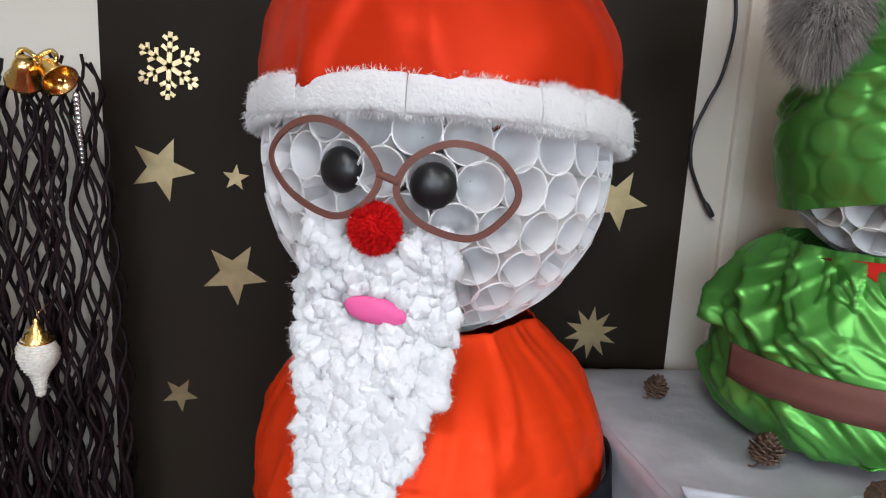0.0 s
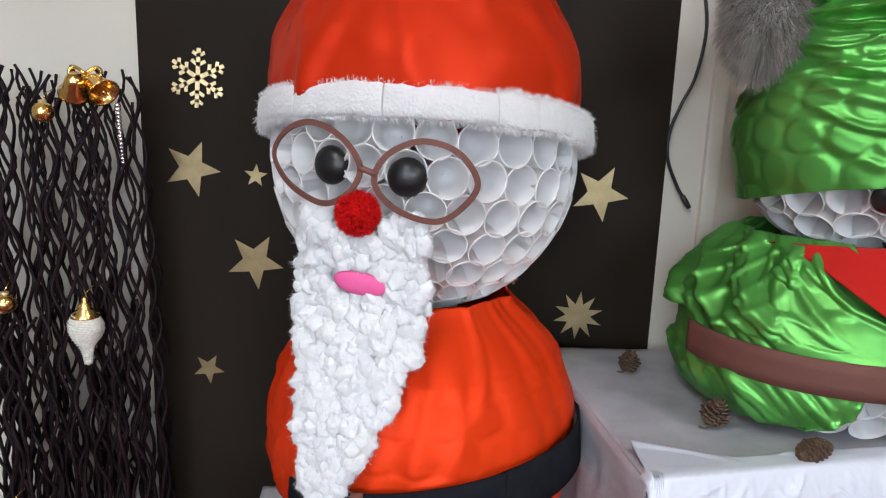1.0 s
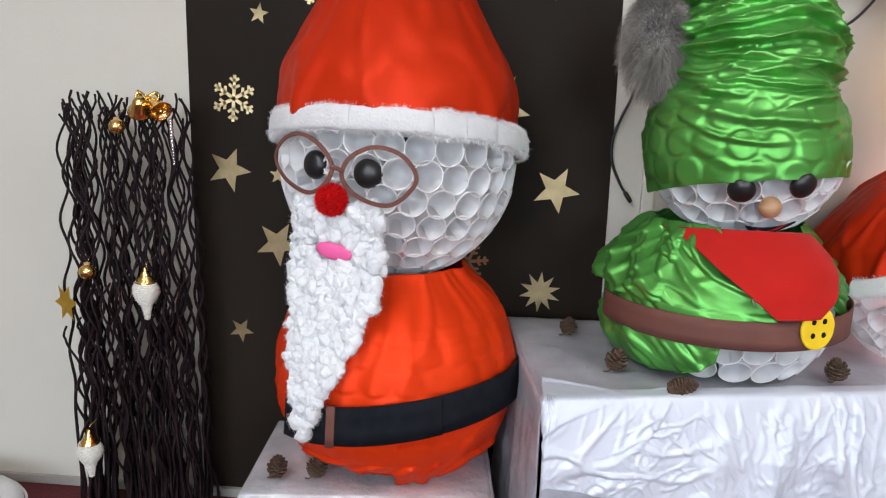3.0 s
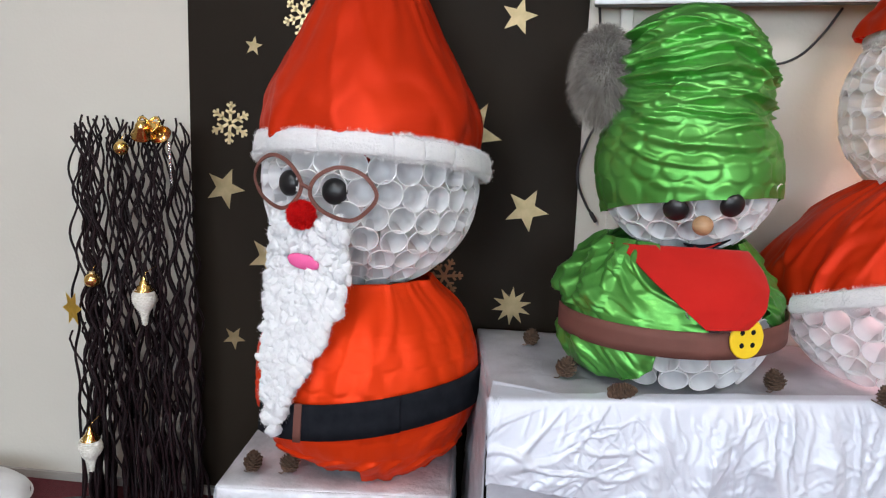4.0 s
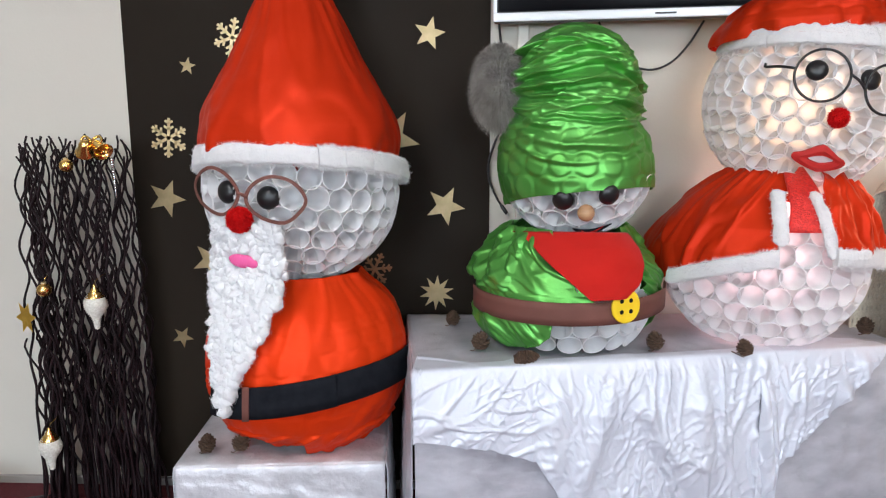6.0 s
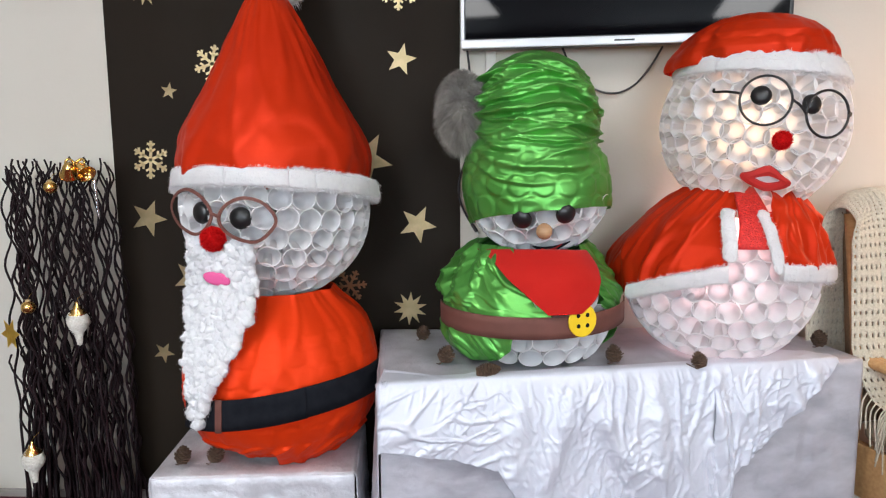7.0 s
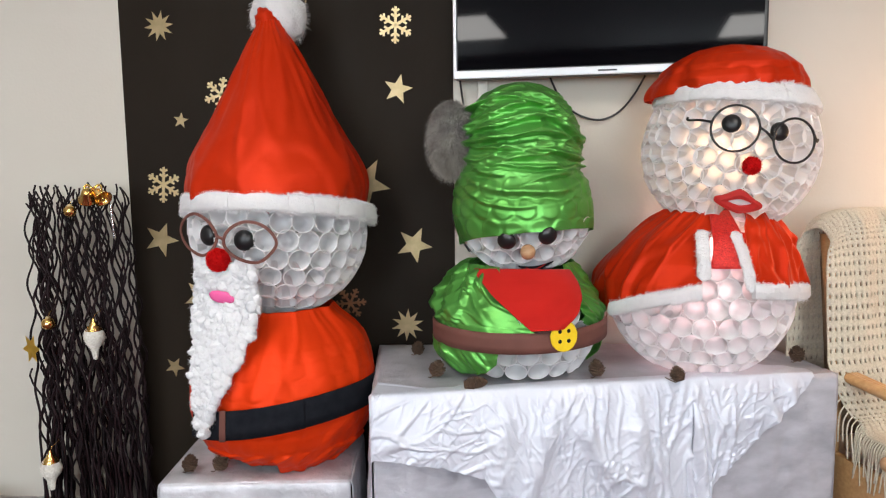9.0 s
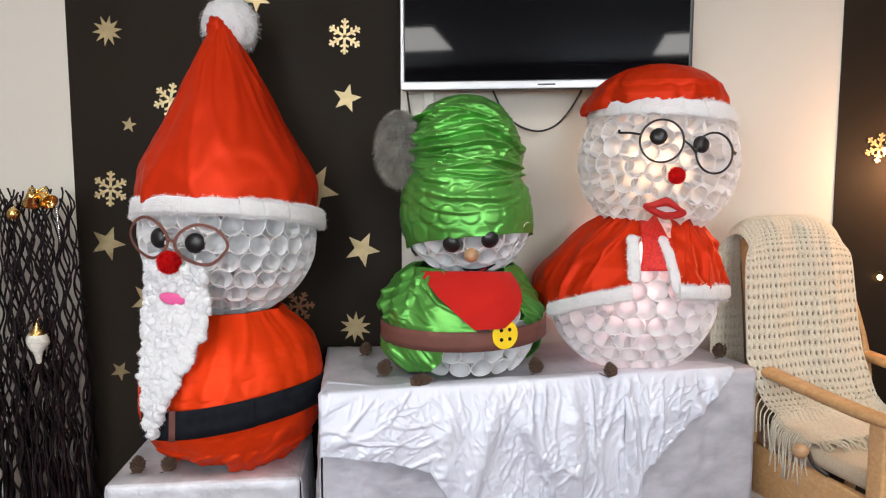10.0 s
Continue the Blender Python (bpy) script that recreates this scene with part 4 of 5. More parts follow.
def cape(a0, a1, seed):
    def fn(u, v):
        az = a0 + (a1 - a0) * u
        d = aim(az, 0)
        zb = cape_hem(az)
        z = zb + (1.205 - zb) * v
        r = table_value([(0.86, 0.282), (0.95, 0.290), (1.00, 0.288), (1.06, 0.266), (1.12, 0.228), (1.16, 0.190), (1.205, 0.135)], z)
        r += 0.04 * max(0, -az - 55) / 60 * (1 - v)
        fold = 0.014 * ridge(d.x * 2.2 + seed, d.y * 2.2, z * 2.0 + d.x) * (0.4 + 0.6 * v) + 0.014 * crease(d.x * 2.4, d.y * 2.4 + z * 3, z * 4 + seed, 0.26)
        fold += 0.007 * crease(d.x * 5 + seed, d.y * 5, z * 5 - d.x * 4, 0.25) + 0.002 * n3(d.x * 11, d.y * 11, z * 22) - 0.006
        return Vector((GR_B[0], GR_B[1], 0)) + d * (r + fold) + Vector((0.05 * v * v, 0, z))
    return sheet(int(abs(a1 - a0) * 0.9), 60, fn)


for a0, a1, s in ((-150, -15.5, 2.0), (9.0, 150, 6.0)):
    side = solid(part("cape", cape(a0, a1, s), RED_SATIN, lady, "red satin cape edged with white fluff"), 0.002)
for a, b in ((-70, -48), (-48, -30), (-30, -15), (11, 25), (25, 42), (42, 64)):
    wadding(lady, "hem_piece", GR_B, a, b, 0.044, 0.026, lambda az: 0.296 + 0.04 * max(0, -az - 55) / 60, cape_hem, RNG, 0.0, 260)


def fluff_strip(p, q, width, rng):
    """A fluffy strip between two points on the body."""
    p, q = Vector(p), Vector(q)
    axis = q - p
    out = ((p + q) / 2 - Vector(GR_B)).normalized()
    sidev = axis.cross(out).normalized()

    def fn(u, v):
        a = 2 * math.pi * v
        e = min(1, 8 * min(u, 1 - u) + 0.4)
        k = 1 + 0.25 * n3(u * 7, v * 4, width * 90) + 0.15 * n3(u * 20, a, 3)
        return p + axis * u + out * (0.010 * math.sin(a) * e + 0.012 * math.sin(math.pi * u)) * k + sidev * (width / 2 * math.cos(a) * e * k)

    geo = sheet(26, 14, fn)
    spots = [(fn(rng.random(), v), out * math.sin(2 * math.pi * v) + sidev * math.cos(2 * math.pi * v)) for v in (rng.random() for _ in range(420))]
    return join(geo, fibres(spots, 0.008, 0.0006, 0.1, rng))


for (a, e), (b, f), w in (((-16, 43), (-14, 13), 0.036), ((7, 42), (10.5, 7), 0.032)):
    part("front_trim", fluff_strip(on_ball(GR_B, 0.292, a, e), on_ball(GR_B, 0.296, b, f), w, RNG), COTTON, lady, "white fluffy strip down the cape front")


def scarf():
    def fn(u, v):
        az = -13 + 21 * u + 2 * (1 - v)
        return on_ball(GR_B, 0.284, az + 1.5 * math.sin(v * 5), 20 + 42 * v) + Vector((0.02 * v, 0, 0))
    return sheet(14, 24, fn)


solid(part("scarf", scarf(), SEQUIN, lady, "sparkling red scarf between the cape fronts"), 0.004, 1)
# added glowing balls stand in for the unseen light that shines through her cups
part("lamp_globe", ball(0.172, 3, 0, 1, 0, (1, 1, 1), Matrix.Translation(GR_C)), emissive("warm_inner_glow", (1.0, 0.70, 0.46), 2.6), lady, "added warm glowing ball behind the cups, for an unseen lamp")
# its rosy tint imitates light coming through the red cape
part("lamp_globe", ball(0.180, 3, 0, 1, 0, (1, 1, 0.9), Matrix.Translation(GR_B)), emissive("rosy_inner_glow", (1.0, 0.66, 0.66), 2.1), lady, "added rosy glowing ball behind the cups, for an unseen lamp")

# ---------- screen, cables ----------
tv = thing("television", 1.08, 1.40, 1.634, "wall-mounted black television with silver lower edge, switched off", "television")
TV_AT = Matrix.Translation((0.586, 1.382, 1.634)) @ Matrix.Rotation(radians(-6.0), 4, "Z")
tv_body = part("casing", box(0, 0.004, 0.0, 0.985, 0.045, 0.575, 0.006), BLACK, tv, "black television casing", smooth=False, at=TV_AT)
part("screen", box(0.014, 0.000, 0.030, 0.971, 0.006, 0.562), SCREEN, tv, "dark glossy screen", smooth=False, at=TV_AT)
part("lower_bezel", box(0.0, -0.006, 0.0, 0.985, 0.003, 0.026, 0.003), SILVER, tv, "silver lower bezel", smooth=False, at=TV_AT)
part("side_bezel", box(0.0, -0.003, 0.027, 0.010, 0.0035, 0.575, 0.001), SILVER, tv, smooth=False, at=TV_AT)
part("logo_bar", box(0.47, -0.008, 0.010, 0.53, -0.006, 0.015), BLACK, tv, smooth=False, at=TV_AT)
part("bracket", box(0.35, 0.045, 0.15, 0.65, 0.085, 0.42, 0.004), BLACK, tv, smooth=False, at=TV_AT)


def cable(points, radius, label, plug=False):
    ob = thing("cable", *points[0], label, "cable")
    part("cord", tube(smooth_line(points, 10), radius, 8), BLACK, ob)
    if plug:
        e, d = Vector(points[-1]), (Vector(points[-1]) - Vector(points[-2])).normalized()
        part("plug", tube([e - d * 0.004, e, e + d * 0.022, e + d * 0.030], lambda t: 0.0035 if t < 0.2 else (0.0062 if t < 0.8 else 0.005), 10), BLACK, ob, "small black plug")
        part("pin", tube([e + d * 0.030, e + d * 0.040], 0.0018, 8), SILVER, ob)
    return ob


cable([(0.602, 1.43, 1.66), (0.617, 1.45, 1.545), (0.634, 1.45, 1.44), (0.622, 1.45, 1.34), (0.596, 1.45, 1.275), (0.577, 1.452, 1.215), (0.579, 1.452, 1.155), (0.605, 1.45, 1.095), (0.620, 1.448, 1.072)], 0.0038, "thin black power lead with a plug hanging on the wall", True)
cable([(0.91, 1.43, 1.64), (0.945, 1.447, 1.575), (1.0, 1.452, 1.522), (1.075, 1.45, 1.498), (1.14, 1.447, 1.52), (1.19, 1.44, 1.575), (1.225, 1.42, 1.64)], 0.0036, "thin black cable looping below the television")

# ---------- gold shapes on the dark panel ----------
PY = WY - 0.0045


def star_geo(points, r, inner, spin, curl, seed):
    """A cut-foil star with a fold along each arm and slightly lifted tips."""
    bm = bmesh.new()
    n = points * 2
    front = []
    for i in range(n):
        a = math.pi * i / points + radians(spin)
        rr = r * (1.0 if i % 2 == 0 else inner) * (1 + 0.04 * n3(i * 1.3, seed, 0))
        lift = 0.002 + (curl * 0.12 * (0.4 + abs(n3(i * 2.1, seed, 3))) if i % 2 == 0 else 0.0)
        front.append(bm.verts.new((rr * math.sin(a), -lift, rr * math.cos(a))))
    mid = bm.verts.new((0, -0.0022, 0))
    for i in range(n):
        bm.faces.new((mid, front[(i + 1) % n], front[i]))
    extra = bmesh.ops.solidify(bm, geom=bm.faces[:], thickness=0.0008)
    bmesh.ops.recalc_face_normals(bm, faces=bm.faces)
    return bm


def arm_bar(bm, p, q, w):
    d = (q - p).normalized()
    s = Vector((-d.z, 0, d.x)) * w / 2
    a = [p - s, p + s, q + s * 0.9, q - s * 0.9]
    f = [bm.verts.new((v.x, -0.0045, v.z)) for v in a]
    b = [bm.verts.new((v.x, -0.0025, v.z)) for v in a]
    bm.faces.new(f)
    bm.faces.new(list(reversed(b)))
    for i in range(4):
        k = (i + 1) % 4
        bm.faces.new((f[k], f[i], b[i], b[k]))


def flake_geo(r, spin):
    """A six-armed snowflake with paired side branches."""
    bm = bmesh.new()
    for i in range(6):
        a = math.pi * i / 3 + radians(spin)
        d = Vector((math.sin(a), 0, math.cos(a)))
        arm_bar(bm, Vector((0, 0, 0)), d * r, r * 0.15)
        for f, l in ((0.44, 0.28), (0.74, 0.24)):
            for k in (-1, 1):
                b = a + k * radians(58)
                arm_bar(bm, d * (r * f), d * (r * f) + Vector((math.sin(b), 0, math.cos(b))) * (r * l), r * 0.125)
    bmesh.ops.recalc_face_normals(bm, faces=bm.faces)
    return bm


def on_panel(name, geo, x, z, label, category, group, foil=FOIL):
    return solo(name, geo, foil, label, category, group, smooth=False, at=Matrix.Translation((x, PY, z)))


for x, z, r, spin, curl in ((-0.491, 1.096, 0.066, 23, 0.006), (-0.394, 1.522, 0.029, 10, 0.003), (0.387, 1.616, 0.053, 14, 0.005), (0.435, 1.071, 0.067, 26, 0.006),
                            (-0.467, 0.620, 0.039, 30, 0.004), (-0.352, 0.886, 0.068, 30, 0.008), (-0.347, 1.084, 0.027, 5, 0.003), (0.262, 1.290, 0.095, 30, 0.008), (0.075, 1.965, 0.05, 40, 0.005)):
    size = "large" if r > 0.05 else "small"
    on_panel("gold_star", star_geo(5, r, 0.42, spin, curl, x * 7), x, z, size + " matt gold foil star stuck on the dark panel", "star", "gold stars on the panel")
for x, z, r, n, spin in ((0.406, 0.780, 0.060, 10, 4), (-0.455, 1.851, 0.054, 10, 12)):
    on_panel("gold_starburst", star_geo(n, r, 0.48, spin, 0.004, x * 5), x, z, "many-pointed gold foil starburst on the dark panel", "star", "gold bursts on the panel")
for x, z, r, spin in ((-0.470, 1.294, 0.064, 4), (-0.242, 1.609, 0.062, 12), (0.383, 1.833, 0.062, 2)):
    on_panel("gold_snowflake", flake_geo(r, spin), x, z, "gold foil snowflake on the dark panel", "snowflake", "gold snowflakes on the panel")
on_panel("copper_snowflake", flake_geo(0.058, 25), 0.200, 0.860, "dull copper foil snowflake on the dark panel", "snowflake", "gold snowflakes on the panel", COPPER)
lit = on_panel("lit_snowflake", flake_geo(0.055, 8), 2.335, 1.438, "gold snowflake beside a small warm light", "snowflake", "gold snowflakes on the panel")

# small warm lights on the far panel
GLOW = emissive("warm_bulb", (1.0, 0.55, 0.2), 14.0)
for x, z in ((2.352, 1.43), (2.36, 0.96), (2.60, 1.75), (2.70, 1.20)):
    ob = thing("fairy_light", x, WY - 0.012, z, "small warm white fairy light on the dark panel", "fairy light", "fairy lights")
    part("bulb_tip", ball(0.009, 2, 0, 1, 0, (1, 1, 1.3), Matrix.Translation((x, WY - 0.016, z))), GLOW, ob)
    part("socket", lathe([(0.0055, 0.0), (0.006, 0.012), (0.002, 0.016)], 10, Matrix.Translation((x, WY - 0.016, z + 0.008))), BLACK, ob)
# added point lamp, off to the side, boosts the bulbs' glow on the wall
glow = bpy.data.lights.new("fairy_glow", "POINT")
glow.energy, glow.color, glow.shadow_soft_size = 19.0, (1.0, 0.52, 0.25), 0.05
new("fairy_glow", glow).location = (2.48, 1.30, 1.35)

# ---------- bundle of wavy stems ----------
RNG = random.Random(31)
bundle = thing("twig_bundle", -0.72, 1.34, FLOOR_Z, "tall bundle of wavy dark brown willow stems on the carpet", "dried stems")
for i in range(92):
    s = (i + RNG.uniform(0, 1)) / 92
    xt, xb = -0.895 + 0.345 * s, -0.915 + 0.410 * s + RNG.gauss(0, 0.012)
    y0 = 1.335 + RNG.uniform(-0.065, 0.055)
    top = 1.285 + RNG.uniform(-0.05, 0.022) if i % 3 != 1 else RNG.uniform(0.45, 0.85)
    amp, wave, ph = RNG.uniform(0.009, 0.0150), RNG.uniform(0.158, 0.196), RNG.choice((0, math.pi)) + RNG.gauss(0, 0.7)
    bow = RNG.gauss(0, 0.014) - 0.016 * (s - 0.4)
    pts = []
    for k in range(64):
        t = k / 63
        z = FLOOR_Z + 0.004 + (top - FLOOR_Z - 0.004) * t
        calm = min(1, 0.12 + max(0, t - 0.10) * 2.2) * (1 if t < 0.94 else 1.4)
        x = xb + (xt - xb) * t ** 0.8 + bow * math.sin(math.pi * t) + amp * calm * math.sin(2 * math.pi * z / wave + ph)
        y = y0 + 0.006 * math.cos(2 * math.pi * z / wave * 0.9 + ph * 1.7)
        pts.append((x, y, z))
    part("stem", tube(pts, lambda t: 0.0049 - 0.0017 * t, 6), STEM, bundle)


def string_drop(x, y, z):
    """A pointed drop wound with white string under a gold cap."""
    ob = thing("string_ornament", x, y, z, "white string-wound drop ornament with gold cap, hung on stems", "ornament", "string ornaments")
    m2 = Matrix.Translation((x, y, z))
    prof = [(0.002, -0.075), (0.006, -0.070), (0.009, -0.050), (0.014, -0.034), (0.026, -0.018), (0.033, 0.0), (0.033, 0.014), (0.026, 0.028), (0.014, 0.036), (0.004, 0.040)]
    part("drop", lathe(prof, 24, m2), STRING, ob)
    turns = []
    for k in range(240):
        t = k / 239
        zz = -0.072 + 0.108 * t
        r = table_value([(b, a) for a, b in prof], zz) + 0.0012
        turns.append(m2 @ Vector((r * math.cos(k * 0.55), r * math.sin(k * 0.55), zz + 0.004 * math.sin(k * 0.55 + k * 0.02) * min(1, r * 60))))
    part("winding", tube(turns, 0.0014, 5), STRING, ob, "rough white string winding")
    cap = part("cap", lathe([(0.026, 0.026), (0.0275, 0.031), (0.019, 0.037), (0.020, 0.042), (0.012, 0.046), (0.013, 0.052), (0.005, 0.060), (0.006, 0.066), (0.001, 0.070)], 20, m2), GOLD, ob, "ribbed gold cap")
    part("hanger", tube([m2 @ Vector(p) for p in ((0, 0, 0.068), (0.004, 0.004, 0.080), (0.012, 0.03, 0.092), (0.02, 0.05, 0.094))], 0.0009, 6), GOLD, ob)


string_drop(-0.640, 1.250, 0.780)
string_drop(-0.825, 1.245, 0.313)


def bauble(x, y, z, r):
    ob = thing("gold_bauble", x, y, z, "small shiny gold glass bauble hung on the stems", "bauble", "gold baubles")
    part("globe", ball(r, 3, 0, 1, 0, (1, 1, 1), Matrix.Translation((x, y, z))), GOLD, ob)
    part("cap", lathe([(r * 0.36, r * 0.90), (r * 0.36, r * 1.16), (r * 0.1, r * 1.2)], 14, Matrix.Translation((x, y, z))), FOIL, ob)
    part("hanger", tube([(x, y, z + r * 1.15), (x + 0.004, y + 0.01, z + r * 1.9), (x, y + 0.04, z + r * 2.2)], 0.0008, 6), GOLD, ob)


bauble(-0.694, 1.250, 1.212, 0.020)
bauble(-0.799, 1.250, 0.830, 0.0215)


def bells(x, y, z):
    ob = thing("gold_bells", x, y, z, "pair of shiny gold bells with a bow at the stems' tips", "bell")
    prof = [(0.001, 0.030), (0.012, 0.029), (0.018, 0.018), (0.020, 0.002), (0.028, -0.014), (0.030, -0.018), (0.027, -0.017), (0.018, 0.0), (0.010, 0.022)]
    for dx, rx, ry in ((-0.020, 40, 30), (0.026, -25, -50)):
        m2 = pose(x + dx, y, z, rx, ry, 0)
        b = part("bell", lathe(prof, 22, m2), GOLD, ob)
        part("clapper", ball(0.006, 2, 0, 1, 0, (1, 1, 1), m2 @ Matrix.Translation((0, 0, -0.016))), GOLD, b)
    part("bow", join(*[tube([Vector((x, y, z + 0.02)) + Vector((sx * 0.030 * math.sin(a), 0.004 * math.sin(2 * a), 0.016 * math.sin(2 * a) * 0.8 + 0.004)) for a in (math.pi * k / 14 for k in range(15))], 0.004, 6) for sx in (-1, 1)]), GOLD, ob, "gold wire bow")


bells(-0.610, 1.250, 1.262)
icicle = thing("bead_icicle", -0.550, 1.250, 1.17, "thin string of clear glass beads hanging from the stems", "ornament")
for k in range(16):
    part("bead", ball(0.0062 * (1 - 0.03 * k), 2, 0, 1, 0, (1, 1, 1.0), Matrix.Translation((-0.552 + 0.0003 * k, 1.250, 1.230 - 0.0072 * k))), BEADS, icicle)
solo("gold_leaf_star", star_geo(6, 0.055, 0.5, 10, 0.012, 4), YELLOW_FOIL, "crumpled gold foil star tucked between the stems", "star", smooth=False, at=pose(-0.868, 1.256, 0.741, 0, 14, -27))

# ---------- pine cones ----------


def cone_scales(length, radius, rows, rng, openness):
    """Woody scales set in a spiral round a core."""
    geo = [lathe([(0.001, -0.0005), (radius * 0.5, 0.004), (radius * 0.55, length * 0.45), (radius * 0.25, length * 0.85), (0.0005, length)], 10)]
    n = rows * 9
    for i in range(n):
        t = (i + 0.5) / n
        a = i * 2.39996
        z = length * (0.04 + 0.92 * t)
        w = radius * (math.sin(math.pi * (0.16 + 0.80 * t)) ** 0.8)
        d = Vector((math.cos(a), math.sin(a), 0))
        s = Vector((-math.sin(a), math.cos(a), 0)) * (radius * 0.20 * (0.5 + w / radius))
        up = Vector((0, 0, radius * openness * (0.15 + 0.9 * t)))
        root, tip = d * (w * 0.30) + Vector((0, 0, z)), d * (w * rng.uniform(0.92, 1.08)) + Vector((0, 0, z)) + up
        thick = Vector((0, 0, -radius * 0.10))
        mid = root.lerp(tip, 0.68)
        v = [root - s * 0.5, root + s * 0.5, mid + s, tip + s * 0.35, tip - s * 0.35, mid - s]
        v += [p + thick for p in v]
        f = [(0, 1, 2, 5), (5, 2, 3, 4), (7, 6, 11, 8), (8, 11, 10, 9)] + [(k, k + 6, (k + 1) % 6 + 6, (k + 1) % 6) for k in range(6)]
        geo.append((v, f))
    return join(*geo)


RNG = random.Random(17)
for x, y, z, l, r, rx, rz, what in ((0.464, 1.236, TABLE_Z, 0.042, 0.026, 12, 40, "table"), (0.539, 0.990, TABLE_Z, 0.046, 0.030, 18, 110, "table"), (1.010, 1.000, TABLE_Z, 0.046, 0.029, -14, 20, "table"),
                                    (1.232, 0.956, TABLE_Z, 0.042, 0.026, 34, 200, "table"), (1.648, 1.172, TABLE_Z, 0.046, 0.028, 10, 300, "table"),
                                    (-0.197, 0.955, STOOL_Z, 0.052, 0.028, 10, 70, "stool"), (-0.112, 0.962, STOOL_Z, 0.046, 0.030, 28, 150, "stool")):
    ob = thing("pine_cone", x, y, z, "small open brown pine cone lying on the " + what, "pine cone", "pine cones")
    part("cone_body", cone_scales(l * 0.86, r * 0.84, 7, RNG, 0.55), CONE, ob, smooth=False, at=pose(x, y, z + 0.009, rx, 0, rz))
    part("stalk", tube([(x, y, z + 0.014), (x - 0.012, y - 0.003, z + 0.006), (x - 0.020 - 0.022 * (x > 1.2 and x < 1.3), y, z + 0.006 + 0.014 * (x > 1.2 and x < 1.3))], 0.0016, 6), CONE, ob)
ob = thing("pine_cone", 0.654, 0.879, TABLE_Z, "closed oblong pine cone lying on its side on the table", "pine cone", "pine cones")
part("cone_body", cone_scales(0.070, 0.0195, 12, RNG, 0.10), CONE, ob, smooth=False, at=pose(0.628, 0.872, TABLE_Z + 0.021, 0, 88, 22))

# ---------- armchair with a crocheted throw ----------
CH_F = Vector((0.27, -0.96, 0)).normalized()
CH_W = Vector((0.96, 0.27, 0)).normalized()
CH_O = Vector((1.775, 1.20, 0))          # foot of the near back post
chair = thing("armchair", 2.05, 1.0, FLOOR_Z, "high-backed beech armchair with pale seat under a throw", "armchair")


def in_chair(w, f, z):
    return CH_O + CH_W * w + CH_F * f + Vector((0, 0, z))


def chair_bar(name, points, rx, label="", n=10):
    part(name, tube(smooth_line([in_chair(*p) for p in points], 5), rx, n), BEECH, chair, label)


def chair_block(name, w0, f0, z0, w1, f1, z1, mat, bevel, label=""):
    m2 = Matrix.Translation(CH_O) @ Matrix((CH_W, -CH_F, Vector((0, 0, 1)))).transposed().to_4x4()
    part(name, box(w0, -f1, z0, w1, -f0, z1, bevel, m2), mat, chair, label, smooth=True)


for w in (0.0, 0.48):
    part("armrest", join(*[tube(smooth_line([in_chair(w + k, f, z) for f, z in ((0.0, 0.700), (0.15, 0.688), (0.30, 0.678), (0.45, 0.672), (0.58, 0.680))], 6), 0.0165, 10) for k in (-0.012, 0.0, 0.012)]), BEECH, chair, "curved beech armrest")
    chair_block("leg", w - 0.018, 0.46, FLOOR_Z, w + 0.018, 0.51, 0.664, BEECH, 0.006)
    chair_bar("leg", [(w, -0.06, FLOOR_Z), (w, 0.0, 0.35), (w, 0.0, 0.70), (w * 0.74, -0.06, 1.12)], 0.019)
    chair_block("side_rail", w - 0.013, 0.02, 0.275, w + 0.013, 0.46, 0.44, BEECH, 0.004)
chair_block("front_rail", 0.019, 0.47, 0.355, 0.461, 0.50, 0.44, BEECH, 0.004)
chair_block("seat", 0.02, 0.02, 0.442, 0.46, 0.53, 0.50, SEAT, 0.022, "pale upholstered seat")


def backrest(u, v):
    w = 0.02 + (0.44 - 0.12 * v) * u
    return in_chair(w, 0.01 - 0.08 * v, 0.49 + 0.67 * v)


solid(part("backrest", sheet(10, 10, backrest), BROWN_CLOTH, chair, "padded backrest"), 0.05)

THROW_PATH = [(-0.13, 0.62), (-0.12, 0.90), (-0.11, 1.14), (-0.075, 1.195), (-0.03, 1.185), (0.0, 1.10), (0.035, 0.85), (0.08, 0.60), (0.12, 0.535), (0.18, 0.522), (0.25, 0.518)]
THROW_LINE = smooth_line([(f, 0, z) for f, z in THROW_PATH], 16)


def throw_at(u, v):
    k = v * (len(THROW_LINE) - 1)
    i = min(int(k), len(THROW_LINE) - 2)
    p = THROW_LINE[i].lerp(THROW_LINE[i + 1], k - i)
    spread = 0.5 + (u - 0.5) * (1.0 + 0.06 * math.sin(v * 9))
    top = math.exp(-((p.z - 1.19) / 0.09) ** 2)
    inset = 0.10 * max(0.0, min(1.0, (v - 0.64) / 0.10))
    w = -0.085 + inset + (0.46 - inset * 0.7 + 0.12 * max(0.0, v - 0.35)) * spread
    corner = abs(2 * u - 1) ** 4
    wave = 0.016 * ridge(u * 3.0 + 2, v * 2.2, 1) + 0.006 * n3(u * 11, v * 14, 3)
    return in_chair(w + (0.035 * corner * top if u < 0.5 else -0.03 * corner * top), p.x + wave, p.z - 0.06 * corner * top + (wave * 0.6 if v > 0.72 else 0))


def crochet(nu, nv):
    """An open net: bars both ways with square gaps between."""
    verts, faces = sheet(nu, nv, throw_at)
    faces = [f for k, f in enumerate(faces) if not ((k % nu) % 3 == 1 and (k // nu) % 3 == 1)]
    return verts, faces


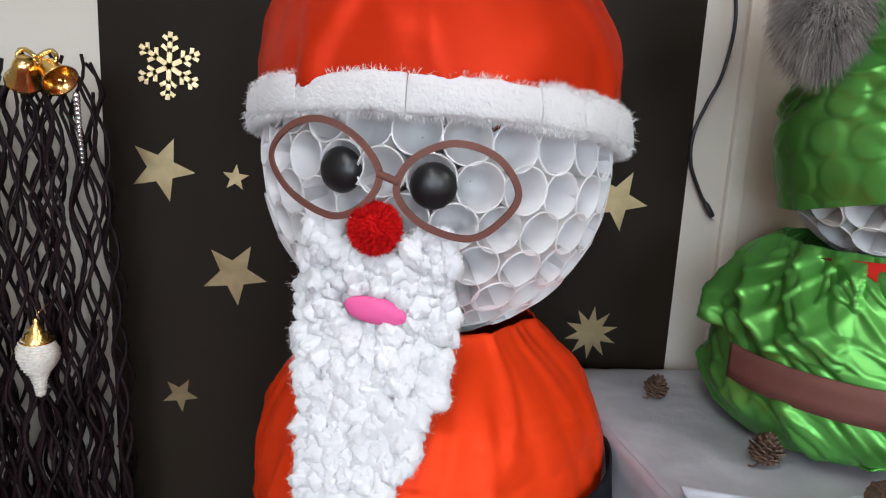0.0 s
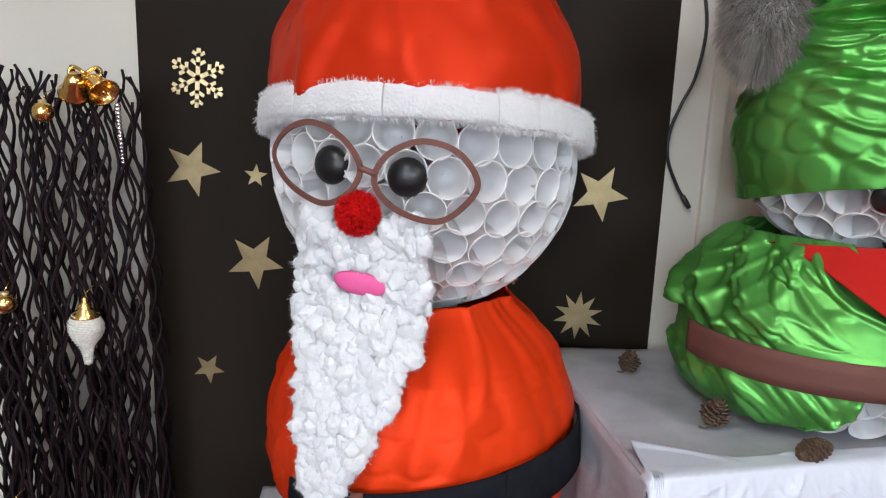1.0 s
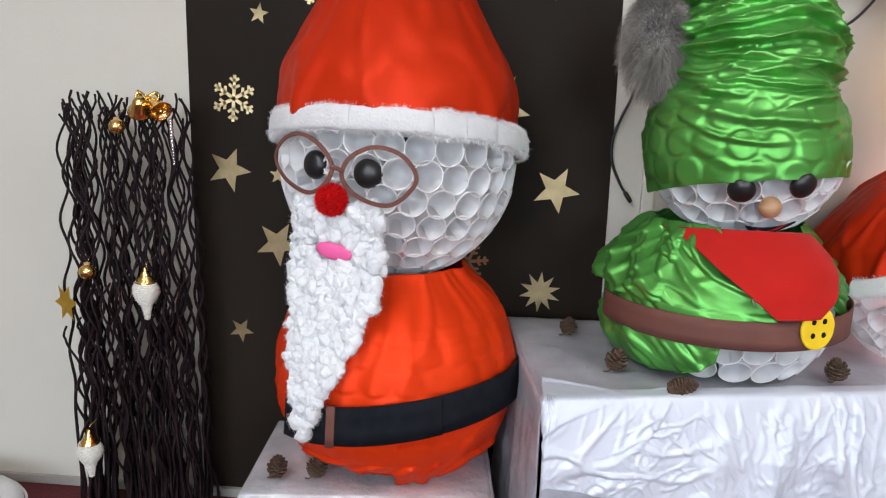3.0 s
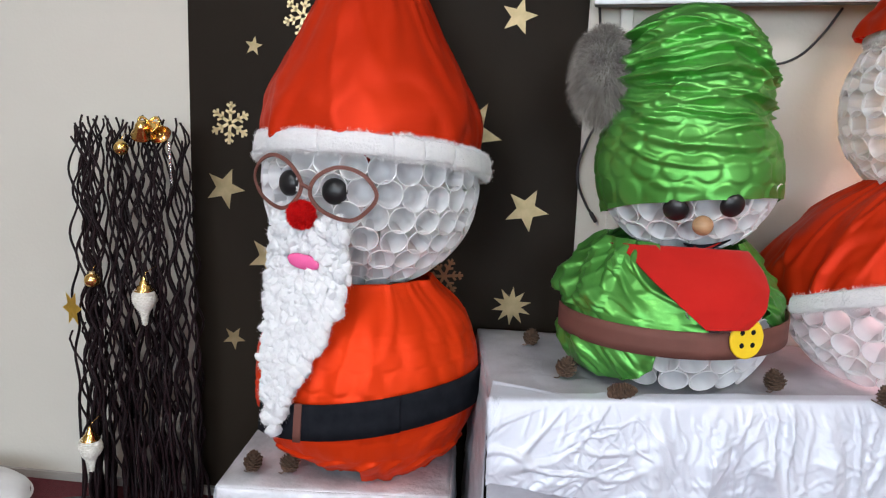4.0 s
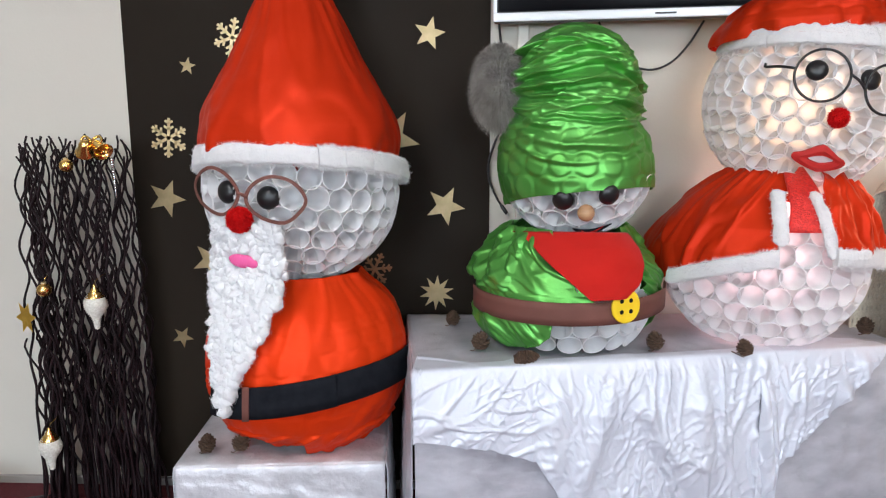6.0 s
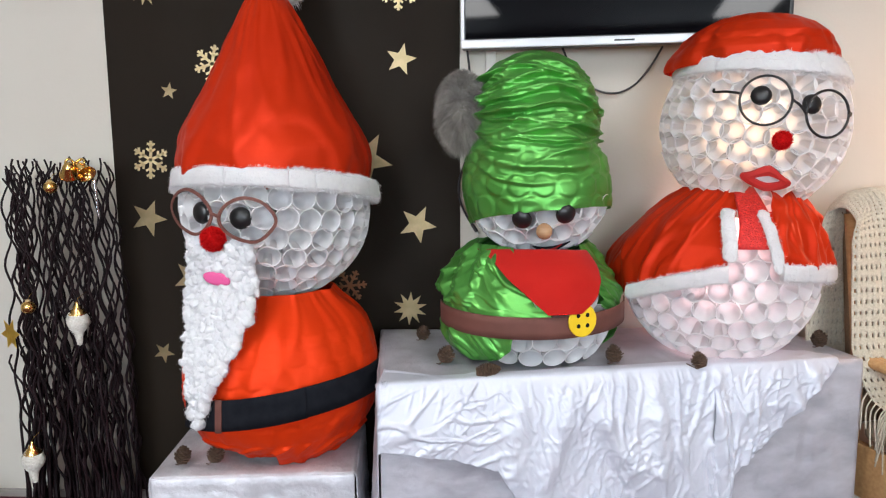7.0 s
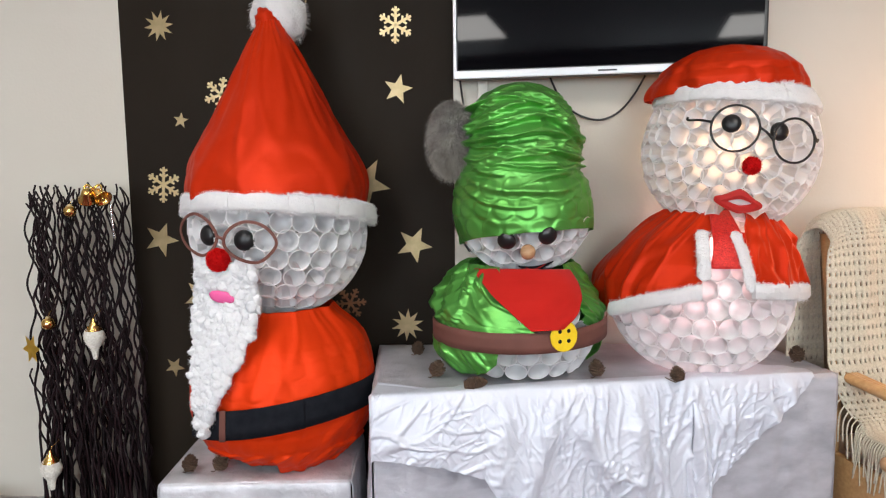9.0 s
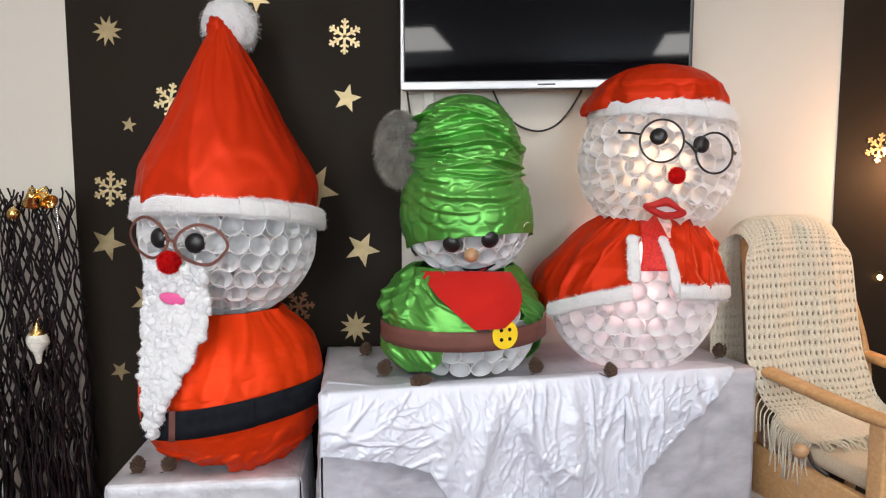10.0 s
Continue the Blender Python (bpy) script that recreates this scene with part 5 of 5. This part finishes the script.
throw = thing("crocheted_throw", 1.9, 1.1, 0.5, "cream open-crochet throw with a fringe over the armchair", "throw")
net = part("net", crochet(75, 246), CREAM, throw, smooth=True)
solid(net, 0.004, 0)
RNG = random.Random(41)
fringe = []
for k in range(64):
    u = (k + RNG.random()) / 64
    p = throw_at(u, 1.0)
    q = p + CH_F * RNG.uniform(0.02, 0.06) + CH_W * RNG.gauss(0, 0.02)
    q.z = max(0.508, q.z - 0.02)
    fringe.append(tube(smooth_line([p, p.lerp(q, 0.5) + Vector((RNG.gauss(0, 0.006), 0, 0.006)), q], 4), 0.0022, 5))
part("fringe", join(*fringe), CREAM, throw, "loose yarn fringe")
side = []
for k in range(30):
    v = 0.66 + 0.34 * k / 30
    p = throw_at(0.0, v)
    pts = [p, p - CH_W * 0.016 + Vector((0, 0, -0.03)), p - CH_W * 0.018 + CH_F * RNG.gauss(0, 0.01) + Vector((0, 0, -RNG.uniform(0.08, 0.16)))]
    side.append(tube(smooth_line(pts, 5), 0.0024, 5))
part("side_fringe", join(*side), CREAM, throw)

kp = in_chair(-0.035, 0.25, 0.500)
part("knob", ball(0.024, 3, 0, 1, 0, (1, 1, 0.95), Matrix.Translation(kp)), WOOD_BALL, chair, "round wooden adjusting knob")
part("lever", tube(smooth_line([kp + CH_W * 0.02 + CH_F * 0.01, kp + CH_F * 0.05 + Vector((0, 0, -0.022)), kp + CH_F * 0.085 + CH_W * 0.02 + Vector((0, 0, -0.045))], 5), 0.006, 8), BLACK, chair, "black lever")

# ---------- white cushion on the floor by the wall ----------
pouf = thing("floor_cushion", -1.23, 1.22, FLOOR_Z, "rounded white cloth cushion on the dark red carpet", "cushion")
part("cover", ball(0.20, 4, 0.05, 2.5, 3, (1, 0.8, 0.34), Matrix.Translation((-1.23, 1.20, FLOOR_Z + 0.062))), WHITE_CLOTH, pouf)
part("piping", tube([Vector((-1.23 + 0.202 * math.cos(a), 1.20 + 0.162 * math.sin(a), FLOOR_Z + 0.062)) for a in (2 * math.pi * k / 60 for k in range(61))], 0.004, 6), WHITE_CLOTH, pouf)
cable([(-1.06, 1.31, FLOOR_Z + 0.006), (-1.02, 1.33, FLOOR_Z + 0.005), (-0.98, 1.35, FLOOR_Z + 0.005), (-0.92, 1.37, FLOOR_Z + 0.005)], 0.003, "thin pale lead lying on the carpet by the stems")

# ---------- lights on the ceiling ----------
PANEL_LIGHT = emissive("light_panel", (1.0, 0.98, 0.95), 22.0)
# first two mirror in the screen; last two are added to light from above
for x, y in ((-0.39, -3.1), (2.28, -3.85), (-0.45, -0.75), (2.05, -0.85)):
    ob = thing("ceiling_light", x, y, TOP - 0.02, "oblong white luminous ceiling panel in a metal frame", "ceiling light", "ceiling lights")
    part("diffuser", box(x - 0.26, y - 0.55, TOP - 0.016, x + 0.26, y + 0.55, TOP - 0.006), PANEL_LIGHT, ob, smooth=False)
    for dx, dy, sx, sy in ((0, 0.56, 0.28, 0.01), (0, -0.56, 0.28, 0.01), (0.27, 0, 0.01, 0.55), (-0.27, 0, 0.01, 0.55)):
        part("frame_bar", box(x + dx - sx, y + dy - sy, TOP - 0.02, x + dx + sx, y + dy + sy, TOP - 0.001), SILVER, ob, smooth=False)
